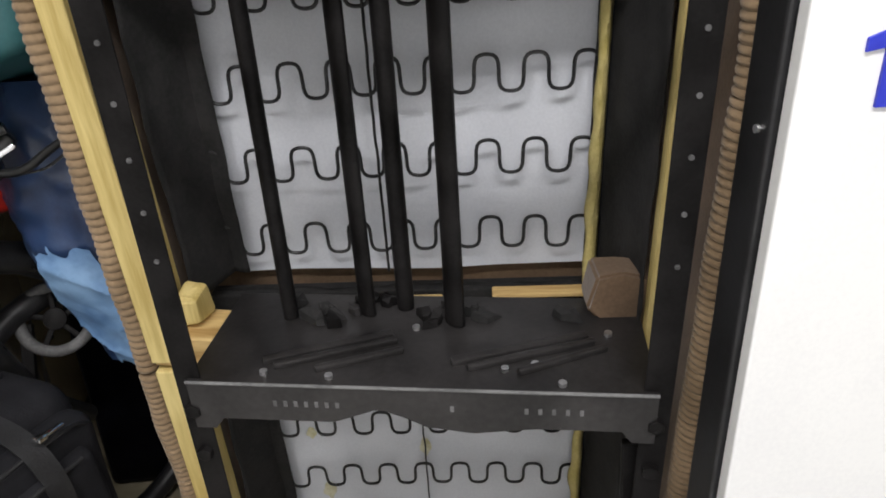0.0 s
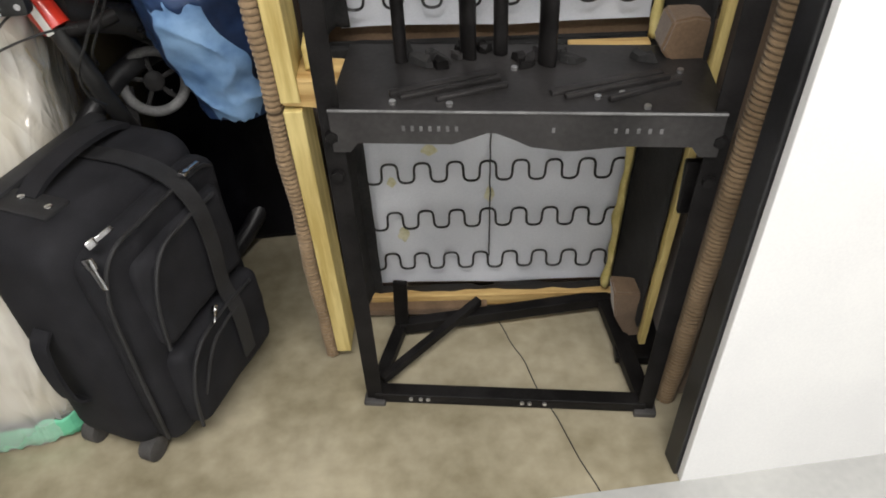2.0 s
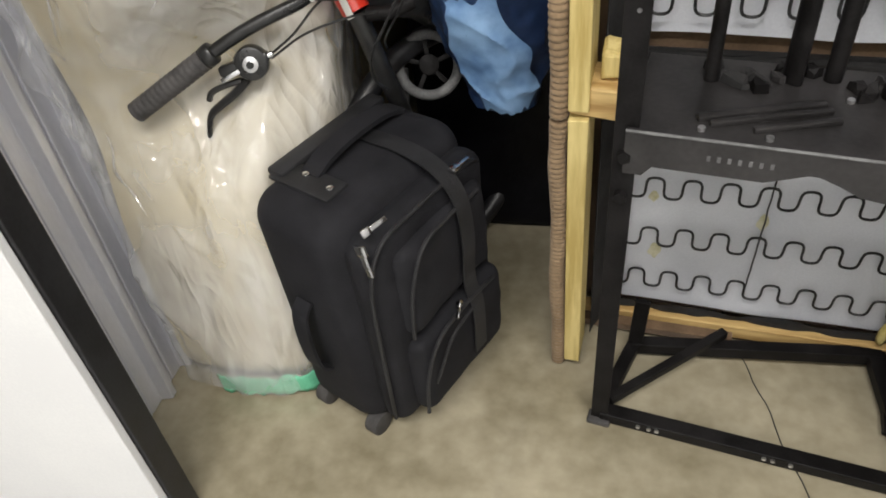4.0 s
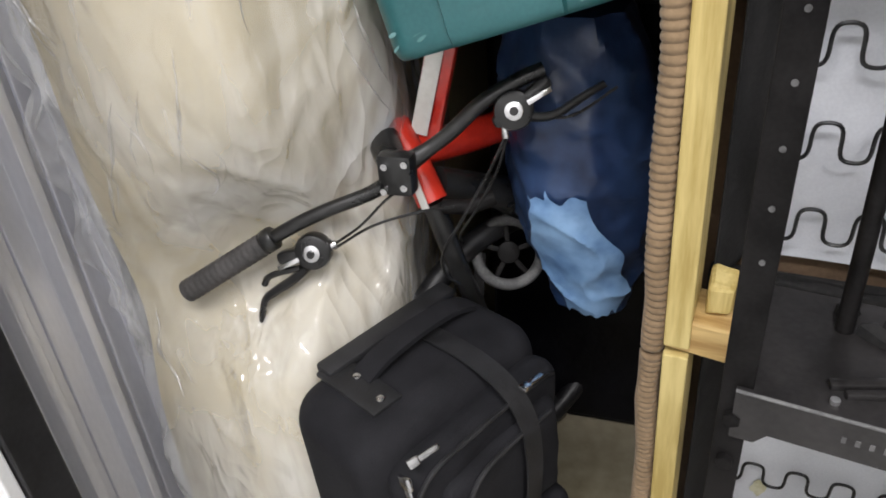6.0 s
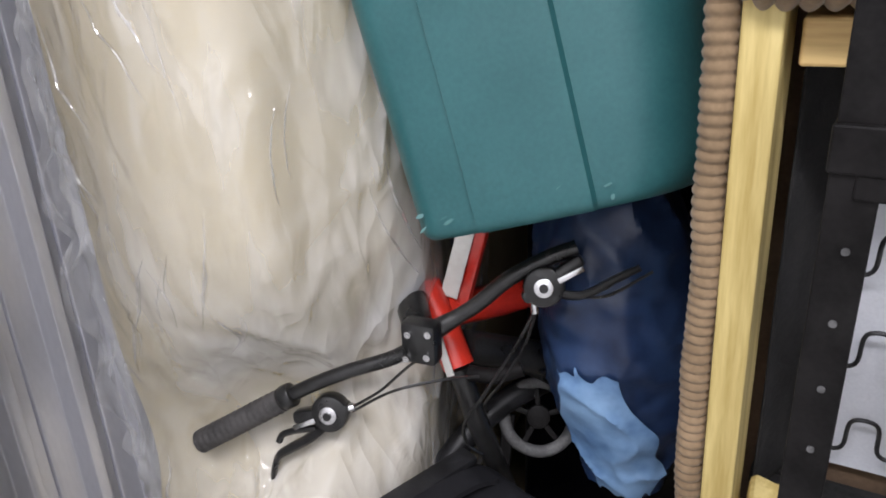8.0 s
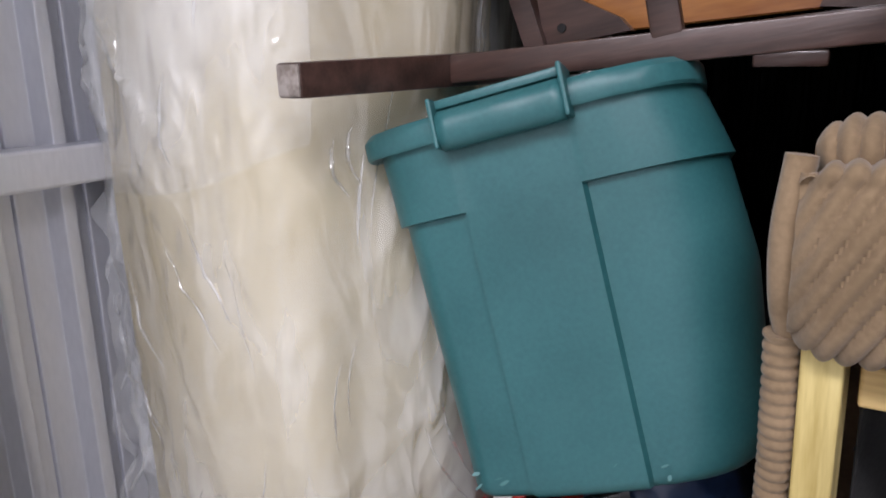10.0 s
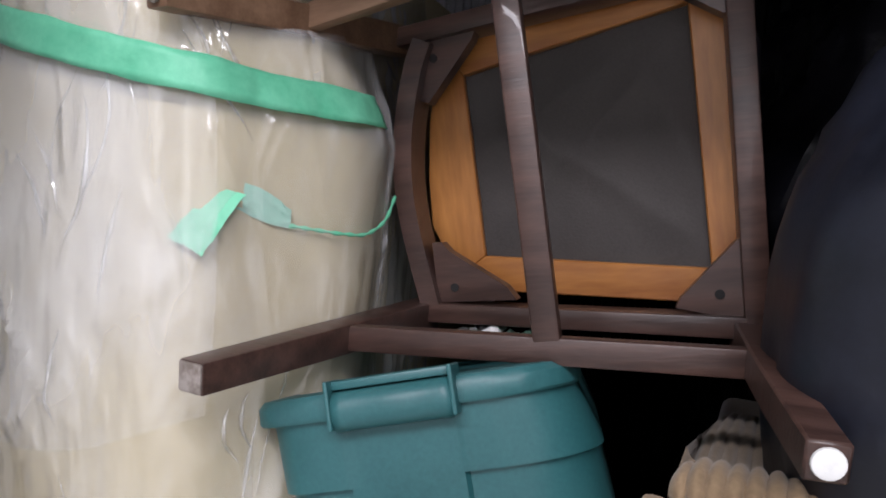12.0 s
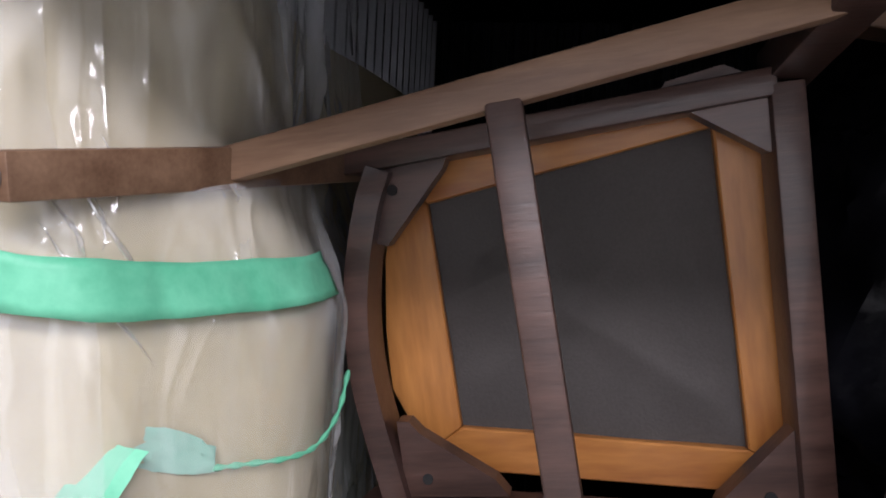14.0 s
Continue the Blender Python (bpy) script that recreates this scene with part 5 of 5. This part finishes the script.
for k, pts in blocks.items():
    blk = cpart("corner_block", seat_poly(pts, -0.010, 0.016), DARK_WOOD, smooth=False)
    bm = B()
    x, z = bolts[k]
    disc(bm, (x, seat_plane_y(x, z, -0.011), z), (0, -1, 0), 0.0058, 0.003, 14)
    cpart("bolt_hole", bm, DUST_BLACK, "dark bolt hole", parent=blk)
# honey-coloured seat frame, set back behind the rails: inner edge straight, outer edge rounded at the bow
inner = [(0.298, 1.809), (0.590, 1.900), (0.651, 1.573), (0.349, 1.557)]
sides = [
    [(0.268, 1.846), (0.330, 1.866), (0.600, 1.944), inner[1], inner[0]],
    [(0.600, 1.944), (0.632, 1.915), (0.690, 1.622), (0.680, 1.565), inner[2], inner[1]],
    [(0.680, 1.565), (0.650, 1.528), (0.389, 1.510), (0.320, 1.530), inner[3], inner[2]],
    [(0.320, 1.530), (0.284, 1.562), (0.264, 1.592), (0.255, 1.660), (0.251, 1.740), (0.254, 1.810), (0.268, 1.846), inner[0], inner[3]],
]
for i, pts in enumerate(sides):
    bm = seat_poly(pts, 0.045 + 0.0006 * i, 0.068)
    bmesh.ops.bevel(bm, geom=[e for e in bm.edges], offset=0.0018, segments=1, affect="EDGES")
    cpart("seat_frame", bm, HONEY_WOOD if i % 2 else HONEY_ACROSS, "honey-coloured wooden seat frame rail", smooth=False)
bm = B()
quad = [Vector((x, 0, z)) for x, z in ((0.335, 1.545), (0.662, 1.560), (0.600, 1.910), (0.285, 1.815))]


def lining(u, v):
    """Loose dust cloth, sagging and pulled into a few folds from one corner."""
    p = quad[0].lerp(quad[1], u).lerp(quad[3].lerp(quad[2], u), v)
    fold = 0.0
    for k, (au, av, slope) in enumerate(((0.55, 0.42, -0.75), (0.60, 0.62, 0.9), (0.35, 0.70, 0.5), (0.80, 0.75, -2.2))):
        dist = abs((v - av) - slope * (u - au)) / math.hypot(1, slope)
        fold += 0.007 * max(0, 1 - dist / 0.10) ** 1.5 * max(0, 1 - abs(u - au) * 2.0)
    return Vector((p.x, seat_plane_y(p.x, p.z, 0.060) + 0.004 * nz((u * 4, v * 4, 0), 1, 3) - 0.010 * math.sin(u * math.pi) * math.sin(v * math.pi) - fold, p.z))


sheet(bm, lining, 60, 60)
cpart("seat_lining", bm, GREY_LINING, "dark grey fabric lining")
bm = B()
beam(bm, (0.265, 0.735, 1.68), (0.70, 0.70, 1.72), 0.34, 0.07, 0.02, (0, 1, 0))
cpart("seat_pad", bm, NAVY_CLOTH, "dark seat pad")
bm = B()
box(bm, 0.555, 0.625, 0.50, 0.53, 1.462, 1.478, 0.003)
cpart("rail_block", bm, DARK_WOOD)

# small pale things lying on the bin lid under the chair
for x, y, z, mat, lab in ((0.36, 0.60, 1.452, GREY_PLASTIC, "crumpled white paper on the bin lid"), (0.43, 0.59, 1.460, TAPE_PALE, "scrap of pale green paper on the bin lid")):
    bm = B()
    sheet(bm, lambda u, v: Vector((x + 0.07 * (u - 0.5), y + 0.05 * (v - 0.5), z + 0.02 * abs(nz((u * 4, v * 4, x * 9))) + 0.03 * (u - 0.5) * 0.6)), 10, 10)
    ob = part("paper_scrap", bm, mat, smooth=True)
    ob.modifiers.new("thick", "SOLIDIFY").thickness = 0.001
    tagged(ob, lab, "paper", group="scraps on the bin")

# ---- bags on top of the sofa ----


def sack(name, label, mat, c, r, seed, wr=0.02, base=None):
    bm = B()
    bmesh.ops.create_icosphere(bm, subdivisions=5, radius=1)
    for v in bm.verts:
        p = v.co.copy()
        p = Vector([math.copysign(abs(c) ** 0.75, c) for c in p])
        w = 1 + 0.16 * nz(p, 1.6, seed) + 1.6 * wr * (1 - abs(nz((p.x * 5, p.y * 5, p.z * 2.5), 1, seed))) ** 4 + wr * nz(p, 9, seed)
        q = Vector((p.x * r[0], p.y * r[1], p.z * r[2])) * w
        if base is not None and q.z + c[2] < base and q.y > -0.02:
            q.z = base - c[2]
        v.co = q
    ob = part(name, bm, mat, smooth=True, m=pose(*c))
    return tagged(ob, label, "bag")


sack("vinyl_bag", "dark navy vinyl bag slumped over the sofa arm", NAVY_CLOTH, (0.99, 0.38, 1.50), (0.275, 0.19, 0.37), 3, 0.010)
sack("bin_bag", "shiny black bin bag heaped on the sofa", BLACK_BAG, (1.02, 0.86, 1.72), (0.33, 0.28, 0.30), 8, 0.035, 1.432)
board = thing("timber_board", "brown timber board lying across the heaped bags", "board", axes_pose((0.80, 0.86, 2.07), (0.98, 0.0, -0.16), (0.16, 0, 0.98)))
bm = B()
box(bm, 0.0, 0.66, -0.03, 0.03, -0.012, 0.012, 0.003)
part("plank", bm, WORN_WOOD, board)
